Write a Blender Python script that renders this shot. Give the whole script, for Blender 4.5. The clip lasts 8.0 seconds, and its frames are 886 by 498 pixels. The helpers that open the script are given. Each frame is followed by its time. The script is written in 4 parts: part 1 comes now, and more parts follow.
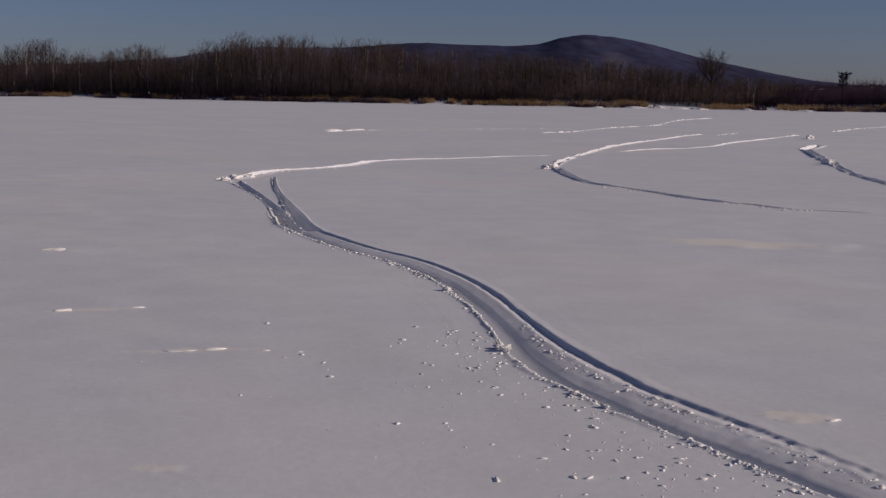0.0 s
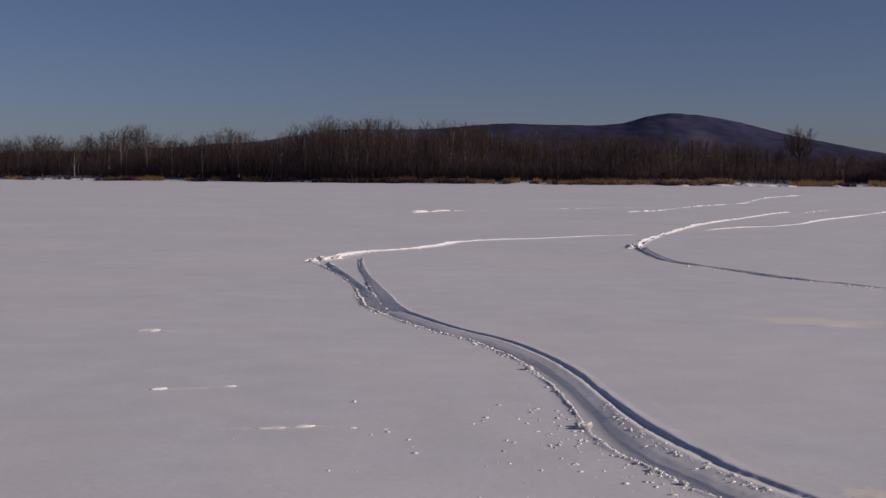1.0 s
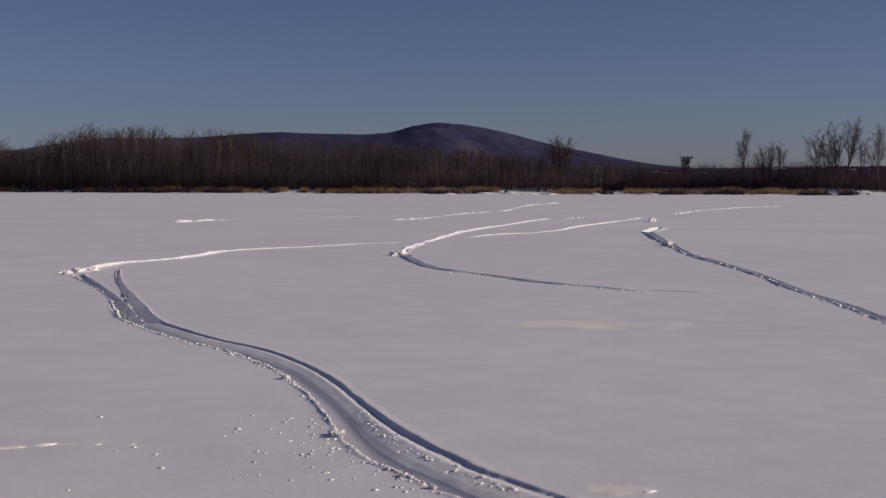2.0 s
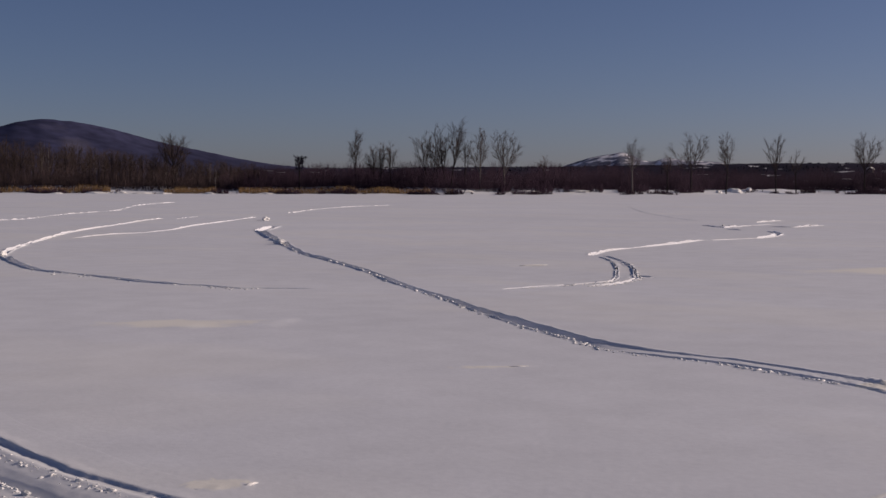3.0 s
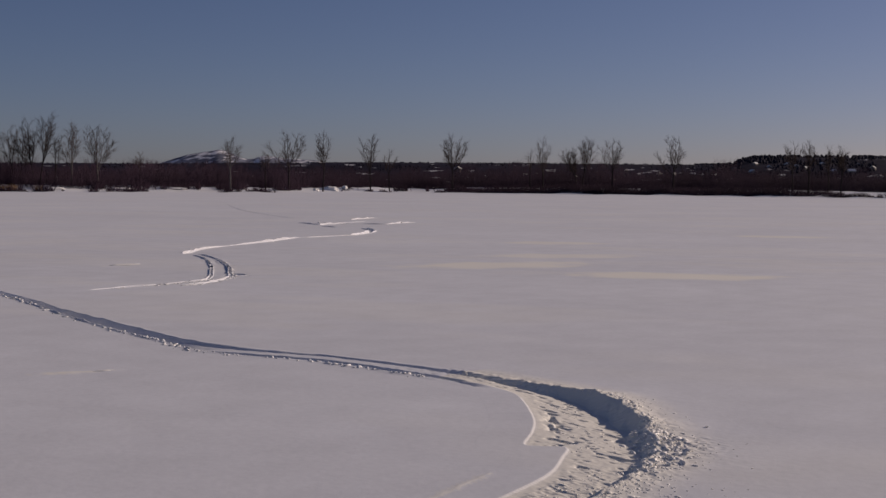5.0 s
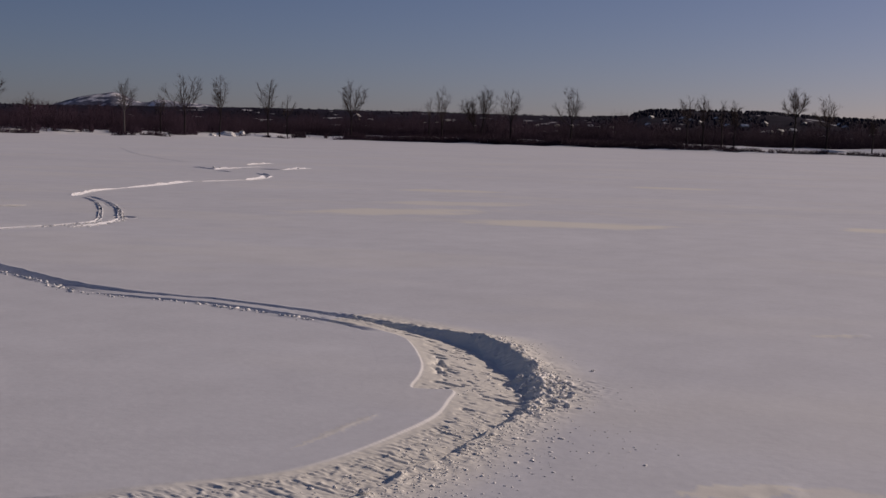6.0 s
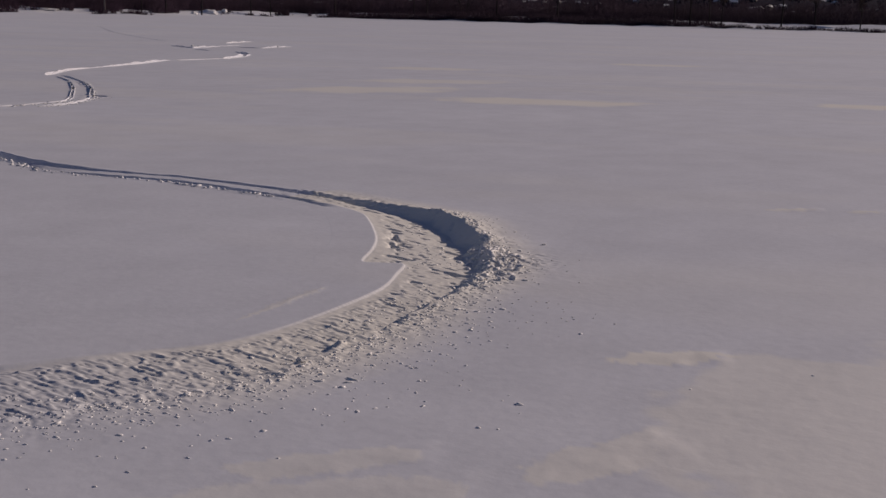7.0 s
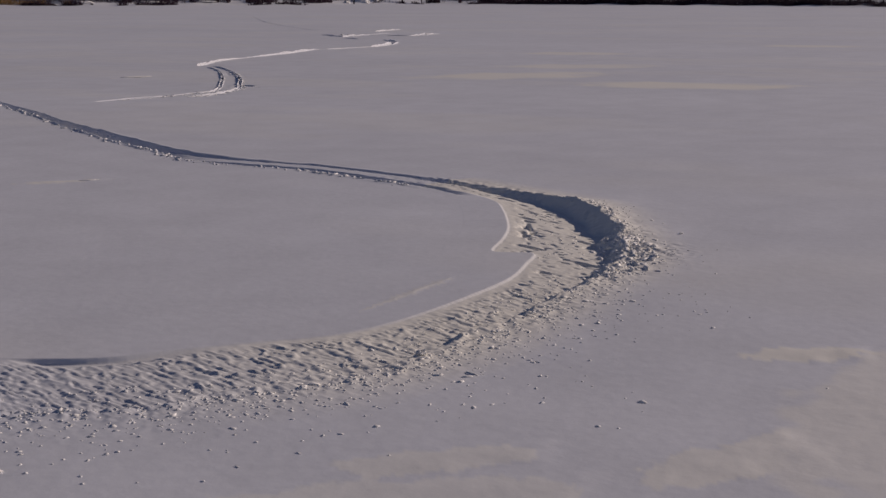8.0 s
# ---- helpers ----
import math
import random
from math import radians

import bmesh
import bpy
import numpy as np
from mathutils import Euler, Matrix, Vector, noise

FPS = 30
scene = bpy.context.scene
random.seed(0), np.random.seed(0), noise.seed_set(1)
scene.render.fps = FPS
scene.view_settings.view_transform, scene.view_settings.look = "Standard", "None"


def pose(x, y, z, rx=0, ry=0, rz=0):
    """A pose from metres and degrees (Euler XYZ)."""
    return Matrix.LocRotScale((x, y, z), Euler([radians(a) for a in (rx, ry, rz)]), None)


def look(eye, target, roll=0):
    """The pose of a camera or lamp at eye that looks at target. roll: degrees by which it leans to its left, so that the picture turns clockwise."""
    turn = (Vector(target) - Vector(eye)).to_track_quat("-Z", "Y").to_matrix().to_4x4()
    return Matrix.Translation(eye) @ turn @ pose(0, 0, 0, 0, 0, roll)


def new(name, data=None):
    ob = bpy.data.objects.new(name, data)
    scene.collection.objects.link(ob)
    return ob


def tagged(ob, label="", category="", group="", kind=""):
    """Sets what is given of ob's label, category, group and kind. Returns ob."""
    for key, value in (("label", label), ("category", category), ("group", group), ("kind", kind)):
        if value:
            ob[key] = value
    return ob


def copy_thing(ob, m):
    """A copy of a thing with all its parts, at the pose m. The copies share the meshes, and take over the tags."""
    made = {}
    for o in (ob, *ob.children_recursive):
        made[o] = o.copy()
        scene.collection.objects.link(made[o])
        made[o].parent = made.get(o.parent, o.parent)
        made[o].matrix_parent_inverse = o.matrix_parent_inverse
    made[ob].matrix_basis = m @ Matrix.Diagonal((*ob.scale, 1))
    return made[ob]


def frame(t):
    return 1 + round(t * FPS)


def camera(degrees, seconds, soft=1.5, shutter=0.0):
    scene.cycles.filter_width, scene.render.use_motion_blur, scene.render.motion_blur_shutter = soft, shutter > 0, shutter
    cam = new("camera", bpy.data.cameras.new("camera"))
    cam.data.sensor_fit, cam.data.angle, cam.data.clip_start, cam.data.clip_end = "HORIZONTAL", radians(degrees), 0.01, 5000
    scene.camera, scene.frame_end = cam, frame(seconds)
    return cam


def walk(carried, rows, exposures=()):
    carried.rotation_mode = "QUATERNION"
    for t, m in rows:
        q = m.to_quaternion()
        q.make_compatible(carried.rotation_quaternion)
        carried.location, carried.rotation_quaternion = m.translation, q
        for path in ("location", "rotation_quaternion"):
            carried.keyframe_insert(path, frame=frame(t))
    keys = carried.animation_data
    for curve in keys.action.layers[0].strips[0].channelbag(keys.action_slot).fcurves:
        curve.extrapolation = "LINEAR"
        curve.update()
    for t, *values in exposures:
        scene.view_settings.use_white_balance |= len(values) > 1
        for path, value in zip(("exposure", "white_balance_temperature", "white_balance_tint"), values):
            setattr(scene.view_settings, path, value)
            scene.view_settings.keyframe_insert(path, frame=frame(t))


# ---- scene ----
# the camera, held by hand at eye height: seconds, x, y, z, heading, pitch, lean
PATH = [
    (0.0, -0.000, 0.000, 1.700, -9.73, -6.62, -0.94),
    (0.5, -0.025, -0.162, 1.716, -7.07, -4.44, -0.70),
    (1.0, -0.011, -0.272, 1.733, -5.93, -3.19, -0.32),
    (1.2, -0.003, -0.288, 1.738, -6.55, -2.92, -0.23),
    (2.3, 0.160, -0.223, 1.713, -20.93, -2.79, -0.25),
    (2.5, 0.162, -0.238, 1.714, -24.33, -2.79, -0.35),
    (3.0, 0.188, -0.349, 1.697, -32.60, -2.74, -0.21),
    (3.5, 0.223, -0.341, 1.701, -39.54, -2.74, -0.36),
    (4.0, 0.261, -0.297, 1.703, -44.67, -2.68, -0.48),
    (4.5, 0.291, -0.289, 1.700, -47.83, -2.65, -0.57),
    (5.8, 0.478, -0.254, 1.653, -53.53, -3.95, -1.09),
    (6.0, 0.478, -0.270, 1.640, -54.46, -4.90, -1.56),
    (6.5, 0.471, -0.429, 1.634, -55.42, -7.94, -1.70),
    (7.0, 0.531, -0.537, 1.631, -55.15, -10.14, -1.33),
    (7.5, 0.654, -0.563, 1.618, -53.78, -10.80, -0.55),
    (8.0, 0.747, -0.542, 1.625, -48.47, -10.83, -0.11),
]
LENS = 37.27
cam = camera(LENS, 8.0, soft=1.5)
EXPOSURES = [(0.0, -.86, 6800, 20), (0.5, -.86, 6850, 21), (1.0, -.72, 6850, 21), (2.5, -.61, 6900, 21), (3.5, -.70, 7000, 21), (4.5, -.77, 7050, 21), (6.0, -.88, 7050, 22), (6.5, -.96, 6950, 23), (8.0, -1.07, 6800, 21)]   # seconds, stops, kelvin, tint
walk(cam, [(t, pose(x, y, z, 90 + p, 0, h) @ pose(0, 0, 0, 0, 0, -r)) for t, x, y, z, h, p, r in PATH], EXPOSURES)

# ---- light ----
SUN_AZ, SUN_EL = 112.0, 21.0        # degrees right of +y, degrees up
SUN_DIR = Vector((math.sin(radians(SUN_AZ)) * math.cos(radians(SUN_EL)), math.cos(radians(SUN_AZ)) * math.cos(radians(SUN_EL)), math.sin(radians(SUN_EL))))
world = bpy.data.worlds.new("sky")
world.use_nodes = True
wn = world.node_tree
sky = wn.nodes.new("ShaderNodeTexSky")
sky.sky_type = "NISHITA"
sky.sun_disc = False
sky.sun_elevation = radians(SUN_EL)
sky.sun_rotation = radians(SUN_AZ)
sky.altitude = 1500
sky.air_density, sky.dust_density, sky.ozone_density = 0.82, 2.1, 6.5
wn.nodes["Background"].inputs["Strength"].default_value = 0.087
cast = wn.nodes.new("ShaderNodeVectorMath")      # the camera's slight magenta cast in the blues
cast.operation = "MULTIPLY"
cast.inputs[1].default_value = (1.205, 0.952, 0.885)
wn.links.new(sky.outputs["Color"], cast.inputs[0])
wn.links.new(cast.outputs["Vector"], wn.nodes["Background"].inputs["Color"])
scene.world = world
sun = new("sun", bpy.data.lights.new("sun", "SUN"))
sun.data.energy, sun.data.angle, sun.data.color = 4.8, radians(0.55), (1.0, 0.92, 0.80)
sun.matrix_world = look(SUN_DIR * 50, (0, 0, 0))


# ---- materials ----
def material(name, base, rough=0.8, scales=((6.0, 0.2),), bump=0.0, bump_scale=20.0, object_random=0.0, spec=0.3, coords="Object"):
    """A rough material: base colour, noise at several scales (scale, share), relief and a change from thing to thing."""
    m = bpy.data.materials.new(name)
    m.use_nodes = True
    nt = m.node_tree
    b = nt.nodes["Principled BSDF"]
    b.inputs["Roughness"].default_value = rough
    b.inputs["Specular IOR Level"].default_value = spec
    tc = nt.nodes.new("ShaderNodeTexCoord")
    value = None
    for scale, share in scales:
        n = nt.nodes.new("ShaderNodeTexNoise")
        n.inputs["Scale"].default_value = scale
        n.inputs["Detail"].default_value = 4
        nt.links.new(tc.outputs[coords], n.inputs["Vector"])
        r = nt.nodes.new("ShaderNodeMapRange")
        r.inputs["From Min"].default_value, r.inputs["From Max"].default_value = 0.3, 0.7
        r.inputs["To Min"].default_value, r.inputs["To Max"].default_value = 1 - share, 1 + share
        nt.links.new(n.outputs["Fac"], r.inputs["Value"])
        value = mul(nt, value, r.outputs["Result"])
    if object_random:
        o = nt.nodes.new("ShaderNodeObjectInfo")
        r = nt.nodes.new("ShaderNodeMapRange")
        r.inputs["To Min"].default_value, r.inputs["To Max"].default_value = 1 - object_random, 1 + object_random
        nt.links.new(o.outputs["Random"], r.inputs["Value"])
        value = mul(nt, value, r.outputs["Result"])
    tint = nt.nodes.new("ShaderNodeVectorMath")
    tint.operation = "SCALE"
    tint.inputs[0].default_value = base
    nt.links.new(value, tint.inputs["Scale"])
    nt.links.new(tint.outputs["Vector"], b.inputs["Base Color"])
    if bump:
        n = nt.nodes.new("ShaderNodeTexNoise")
        n.inputs["Scale"].default_value, n.inputs["Detail"].default_value = bump_scale, 5
        nt.links.new(tc.outputs[coords], n.inputs["Vector"])
        k = nt.nodes.new("ShaderNodeBump")
        k.inputs["Strength"].default_value, k.inputs["Distance"].default_value = 1.0, bump
        nt.links.new(n.outputs["Fac"], k.inputs["Height"])
        nt.links.new(k.outputs["Normal"], b.inputs["Normal"])
    return m


def mul(nt, a, b):
    if a is None:
        return b
    n = nt.nodes.new("ShaderNodeMath")
    n.operation = "MULTIPLY"
    nt.links.new(a, n.inputs[0])
    nt.links.new(b, n.inputs[1])
    return n.outputs[0]


SNOW = material("snow", (0.752, 0.762, 0.795), 0.75, ((0.06, 0.03), (0.25, 0.03), (1.7, 0.045), (14.0, 0.03)), 0.0020, 14.0, spec=0.5)


def add_crust_and_sun(m, cream):
    """Lets cream show where the ground's layer has bare crust, or sunlight coloured into the turn."""
    nt = m.node_tree
    b = nt.nodes["Principled BSDF"]
    source = b.inputs["Base Color"].links[0].from_socket
    a = nt.nodes.new("ShaderNodeAttribute")
    a.attribute_name = "crust"
    mix = nt.nodes.new("ShaderNodeMix")
    mix.data_type = "RGBA"
    mix.inputs[7].default_value = (*cream, 1)
    nt.links.new(a.outputs["Fac"], mix.inputs[0])
    nt.links.new(source, mix.inputs[6])
    nt.links.new(mix.outputs[2], b.inputs["Base Color"])


add_crust_and_sun(SNOW, (0.95, 0.91, 0.80))
CLOD = material("clod_snow", (0.90, 0.88, 0.84), 0.8, ((12.0, 0.03),), 0.003, 40.0)
BARK = material("bark", (0.033, 0.026, 0.027), 0.9, ((1.5, 0.3), (9.0, 0.25)), 0.01, 15.0, 0.3, spec=0.05)
PALE_BARK = material("pale_bark", (0.34, 0.30, 0.27), 0.8, ((1.2, 0.35), (7.0, 0.2)), 0.006, 12.0, 0.25)
GREY_BARK = material("grey_bark", (0.15, 0.13, 0.12), 0.85, ((1.2, 0.35), (7.0, 0.2)), 0.006, 12.0, 0.25)
TWIG = material("twigs", (0.074, 0.053, 0.046), 0.9, ((0.6, 0.25),), 0, 1, 0.25, spec=0.05)
# a lighter, browner tone than the brush, for the left part of the thicket
BROWN_BRUSH = material("brown_brush_stems", (0.054, 0.038, 0.039), 0.9, ((0.05, 0.3), (0.7, 0.3)), spec=0.05)
BRUSH = material("brush_stems", (0.042, 0.026, 0.039), 0.9, ((0.05, 0.35), (0.7, 0.3)), spec=0.05)
REED = material("dry_reed", (0.175, 0.105, 0.045), 0.85, ((0.08, 0.3), (1.5, 0.25)))
CONIFER = material("conifer", (0.028, 0.026, 0.040), 0.9, ((0.5, 0.3), (3.0, 0.3)), spec=0.05)
WALLS = material("house_wall", (0.22, 0.19, 0.18), 0.8, ((0.5, 0.2), (3.0, 0.1)), 0, 1, 0.5)
PANE = material("window_pane", (0.04, 0.045, 0.05), 0.15, ((2.0, 0.2),), 0, 1, 0, 0.5)


def wooded(name, forest, snow, low, high, scale, coarse, stretch=(1, 1, 1)):
    """A wooded slope far off: bare woods with clearings of snow; stretch: how their patches are drawn out along the axes."""
    m = material(name, forest, 0.95, ((scale * 0.4, 0.25), (scale * 3, 0.3)), spec=0.03)
    nt = m.node_tree
    b = nt.nodes["Principled BSDF"]
    source = b.inputs["Base Color"].links[0].from_socket
    tc = [n for n in nt.nodes if n.type == "TEX_COORD"][0]
    drawn = nt.nodes.new("ShaderNodeVectorMath")
    drawn.operation = "MULTIPLY"
    drawn.inputs[1].default_value = stretch
    nt.links.new(tc.outputs["Object"], drawn.inputs[0])
    n = nt.nodes.new("ShaderNodeTexNoise")
    n.inputs["Scale"].default_value, n.inputs["Detail"].default_value = coarse, 6
    for grain in [k for k in nt.nodes if k.type == "TEX_NOISE"]:
        nt.links.new(drawn.outputs["Vector"], grain.inputs["Vector"])
    r = nt.nodes.new("ShaderNodeMapRange")
    r.inputs["From Min"].default_value, r.inputs["From Max"].default_value = low, high
    nt.links.new(n.outputs["Fac"], r.inputs["Value"])
    mix = nt.nodes.new("ShaderNodeMix")
    mix.data_type = "RGBA"
    mix.inputs[7].default_value = (*snow, 1)
    nt.links.new(r.outputs["Result"], mix.inputs[0])
    nt.links.new(source, mix.inputs[6])
    nt.links.new(mix.outputs[2], b.inputs["Base Color"])
    return m


# no haze in the air: its blue is mixed into hill and mountain colours
HILL = wooded("hazy_wooded_hill", (0.050, 0.052, 0.102), (0.17, 0.155, 0.19), 0.55, 0.72, 0.01, 0.004, (1, .10, 2.2))
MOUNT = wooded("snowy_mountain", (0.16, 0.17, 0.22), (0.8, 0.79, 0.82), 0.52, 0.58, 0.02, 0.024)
RIDGE = wooded("wooded_ridge", (0.021, 0.018, 0.032), (0.7, 0.7, 0.74), 0.645, 0.68, 0.03, 0.055)


# ---- small helpers ----
def part(name, verts, faces, mat, parent=None, label="", smooth=False):
    me = bpy.data.meshes.new(name)
    verts = np.asarray(verts, dtype=np.float32)
    if isinstance(faces, np.ndarray):
        k = faces.shape[1]
        me.vertices.add(len(verts))
        me.vertices.foreach_set("co", verts.ravel())
        me.loops.add(faces.size)
        me.loops.foreach_set("vertex_index", faces.astype(np.int32).ravel())
        me.polygons.add(len(faces))
        me.polygons.foreach_set("loop_start", np.arange(0, faces.size, k, dtype=np.int32))
        me.update(calc_edges=True)
        me.validate()
    else:
        me.from_pydata(verts.tolist(), [], faces)
    if smooth:
        me.polygons.foreach_set("use_smooth", np.ones(len(me.polygons), dtype=bool))
    me.materials.append(mat)
    ob = new(name, me)
    if parent is not None:
        ob.parent = parent
    if label:
        tagged(ob, label)
    return ob


def lattice(x, y, seed):
    """Smooth value noise between -1 and 1, cells of size 1."""
    xi, yi = np.floor(x).astype(np.int64), np.floor(y).astype(np.int64)
    fx, fy = x - xi, y - yi
    fx, fy = fx * fx * fx * (fx * (fx * 6 - 15) + 10), fy * fy * fy * (fy * (fy * 6 - 15) + 10)

    def h(a, b):
        n = (a * 374761393 + b * 668265263 + seed * 974711) & 0xFFFFFFFF
        n = ((n ^ (n >> 13)) * 1274126177) & 0xFFFFFFFF
        return ((n ^ (n >> 16)) & 0xFFFF) / 32767.5 - 1
    return (h(xi, yi) * (1 - fx) + h(xi + 1, yi) * fx) * (1 - fy) + (h(xi, yi + 1) * (1 - fx) + h(xi + 1, yi + 1) * fx) * fy


def step(x, a, b):
    t = np.clip((x - a) / (b - a), 0, 1)
    return t * t * (3 - 2 * t)


def at(az, d):
    return d * math.sin(radians(az)), d * math.cos(radians(az))


def spline(points, steps=8):
    """A Catmull-Rom curve through points of any dimension."""
    p = np.array(points, dtype=float)
    p = np.vstack([2 * p[0] - p[1], p, 2 * p[-1] - p[-2]])
    out = []
    for i in range(1, len(p) - 2):
        for k in range(steps):
            t = k / steps
            a, b, c, d = p[i - 1], p[i], p[i + 1], p[i + 2]
            out.append(0.5 * (2 * b + (c - a) * t + (2 * a - 5 * b + 4 * c - d) * t * t + (3 * b - a - 3 * c + d) * t ** 3))
    out.append(p[-2])
    return np.array(out)


def beside(x, y, curve):
    """For places x, y: the distance to the right of the curve (negative: left), metres along it, and the curve's own further values there."""
    a, b = curve[:-1], curve[1:]
    ab = b[:, :2] - a[:, :2]
    ll = np.maximum((ab ** 2).sum(1), 1e-9)
    start = np.concatenate([[0], np.cumsum(np.sqrt(ll))])
    side, along, extra = np.empty(len(x)), np.empty(len(x)), np.empty((len(x), curve.shape[1] - 2))
    for k in range(0, len(x), 20000):
        s = slice(k, k + 20000)
        dx, dy = x[s, None] - a[:, 0], y[s, None] - a[:, 1]
        t = np.clip((dx * ab[:, 0] + dy * ab[:, 1]) / ll, 0, 1)
        ex, ey = dx - t * ab[:, 0], dy - t * ab[:, 1]
        d2 = ex * ex + ey * ey
        j = d2.argmin(1)
        i = np.arange(len(j))
        cross = ab[j, 1] * dx[i, j] - ab[j, 0] * dy[i, j]
        side[s] = np.sqrt(d2[i, j]) * np.where(cross >= 0, 1, -1)
        along[s] = start[j] + t[i, j] * np.sqrt(ll[j])
        extra[s] = a[j, 2:] + (b[j, 2:] - a[j, 2:]) * t[i, j][:, None]
    return side, along, extra, start[-1]


# ---- the ski tracks in the snow: x, y, half width, depth; each from its near end to its far end ----
TRACKS = {}
TRACKS["trench"] = [(3.0, 4.8, .24, .01), (2.84, 5.16, .23, .05), (2.72, 5.65, .25, .10), (2.60, 6.1, .26, .13), (2.42, 6.7, .25, .14), (2.30, 7.2, .25, .15), (2.20, 7.8, .27, .16), (2.16, 8.5, .25, .17),
                    (2.18, 9.4, .20, .16), (2.21, 10.5, .19, .15), (2.19, 11.6, .20, .14), (2.10, 12.5, .20, .13), (1.90, 13.5, .20, .12), (1.55, 14.5, .21, .12), (1.2, 15.9, .20, .14), (1.0, 17.0, .20, .15),
                    (.96, 17.9, .19, .14), (.95, 18.6, .18, .11), (.94, 19.1, .18, .05)]
TRACKS["cusp_left"] = [(0.96, 16.56, .10, .05), (0.88, 17.22, .11, .07), (0.84, 18.68, .10, .08), (0.78, 20.42, .08, .07), (0.66, 22.24, .08, .07), (0.49, 23.97, .11, .07), (0.26, 25.98, .16, .08)]
TRACKS["cusp_right"] = [(1.18, 16.49, .09, .08), (1.10, 17.29, .11, .14), (1.08, 18.51, .11, .15), (1.05, 19.91, .09, .13), (1.03, 21.77, .06, .10), (1.02, 23.30, .05, .08), (1.03, 24.75, .05, .08), (1.11, 27.30, .045, .06)]
TRACKS["up_from_cusp"] = [(.10, 26.2, 0.255, 0.144), (.6, 27.4, 0.255, 0.144), (1.14, 29.2, 0.221, 0.135), (1.95, 30.2, 0.170, 0.117), (2.6, 31.0, 0.170, 0.117), (3.3, 32.3, 0.187, 0.135), (3.9, 33.8, 0.170, 0.117), (4.8, 34.8, 0.136, 0.090), (6.35, 35.8, 0.111, 0.081),
                    (8.3, 37.4, 0.119, 0.072), (9.9, 38.3, 0.111, 0.045)]
TRACKS["hook_far"] = [(8.1, 31.6, 0.255, 0.144), (8.8, 33.6, 0.212, 0.153), (10.1, 37.0, 0.170, 0.135), (12.1, 41.6, 0.170, 0.135), (14.3, 46.5, 0.212, 0.153), (16.6, 50.7, 0.170, 0.126), (19.0, 54.9, 0.187, 0.126), (21.8, 60.0, 0.170, 0.108), (24.3, 63.9, 0.170, 0.090)]
TRACKS["hook_near"] = [(10.07, 18.94, 0.07, 0.01), (9.64, 19.22, 0.09, 0.06), (9.25, 19.49, 0.10, 0.07), (9.01, 19.64, 0.08, 0.04), (8.86, 20.01, 0.09, 0.05), (8.70, 20.60, 0.10, 0.06), (8.47, 20.96, 0.08, 0.03), (8.33, 21.43, 0.12, 0.12), (8.15, 21.93, 0.12, 0.13), (8.05, 22.89, 0.12, 0.12), (7.89, 23.76, 0.10, 0.09), (7.75, 24.59, 0.09, 0.03), (7.61, 25.09, 0.12, 0.10), (7.48, 26.08, 0.13, 0.12), (7.56, 27.49, 0.13, 0.13), (7.80, 29.24, 0.15, 0.14), (8.20, 31.44, 0.16, 0.14)]
TRACKS["middle_far"] = [(12.8, 41.2, 0.102, 0.027), (14.6, 43.5, 0.170, 0.108), (16.4, 44.8, 0.119, 0.072), (18.5, 47.4, 0.153, 0.090), (20.7, 51.2, 0.187, 0.144), (24.9, 57.3, 0.170, 0.117), (27.0, 60.5, 0.128, 0.054), (29.5, 64.1, 0.212, 0.126)]
TRACKS["dotted_far"] = [(36.0, 73.2, 0.22, 0.13), (42.8, 83.2, 0.20, 0.08), (51.0, 92.9, 0.25, 0.12), (58.5, 99.3, 0.20, 0.08)]
TRACKS["short_far"] = [(24.6, 62.6, .2, .10), (26.0, 64.8, .25, .14), (27.5, 67.0, .2, .10)]
TRACKS["dashes_far"] = [(15.8, 63.2, .4, .16), (17.6, 65.1, .35, .14), (20.3, 70.5, .2, .08), (23.4, 76.4, .35, .15), (26.5, 81.0, .2, .10), (29.7, 86.4, .35, .16), (34.0, 97.0, .2, .08), (39.4, 108.8, .4, .18), (47.6, 123.2, .4, .16)]
TRACKS["dash_west"] = [(5.0, 60.6, .3, .12), (5.9, 62.4, .35, .16), (6.9, 64.0, .3, .12), (8.6, 65.3, .14, .03), (11.0, 67.0, .16, .06), (13.0, 68.5, .14, .05), (16.5, 71.0, .16, .06), (20.0, 73.5, .12, .03)]
TRACKS["entry"] = [(9.2, 6.4, 0.26, 0.03), (9.34, 6.95, 0.23, 0.06), (9.37, 7.4, 0.22, 0.09), (9.42, 8.2, 0.2, 0.09), (9.4, 8.9, 0.19, 0.08), (9.25, 9.6, 0.22, 0.1), (9.22, 10.3, 0.23, 0.12), (9.39, 11.2, 0.15, 0.12), (9.74, 12.6, 0.17, 0.14),
              (10.37, 14.7, 0.115, 0.13), (10.91, 16.3, 0.115, 0.13), (11.36, 17.8, 0.1, 0.1), (12.2, 20.3, 0.128, 0.14), (12.9, 22.2, 0.12, 0.12), (14.2, 26.5, 0.144, 0.14), (15.1, 29.6, 0.16, 0.14), (17.2, 35.2, 0.24, 0.18), (21, 45, 0.3, 0.18)]
TRACKS["entry_end"] = [(21.0, 44.9, .3, .16), (22.4, 47.2, .35, .2), (23.9, 49.7, .3, .15)]
TRACKS["zig_near"] = [(12.6, 17.3, 0.05, 0.03), (13.1, 17.4, 0.07, 0.07), (13.6, 17.5, 0.08, 0.09), (14.0, 17.5, 0.08, 0.09), (14.3, 17.6, 0.08, 0.09)]
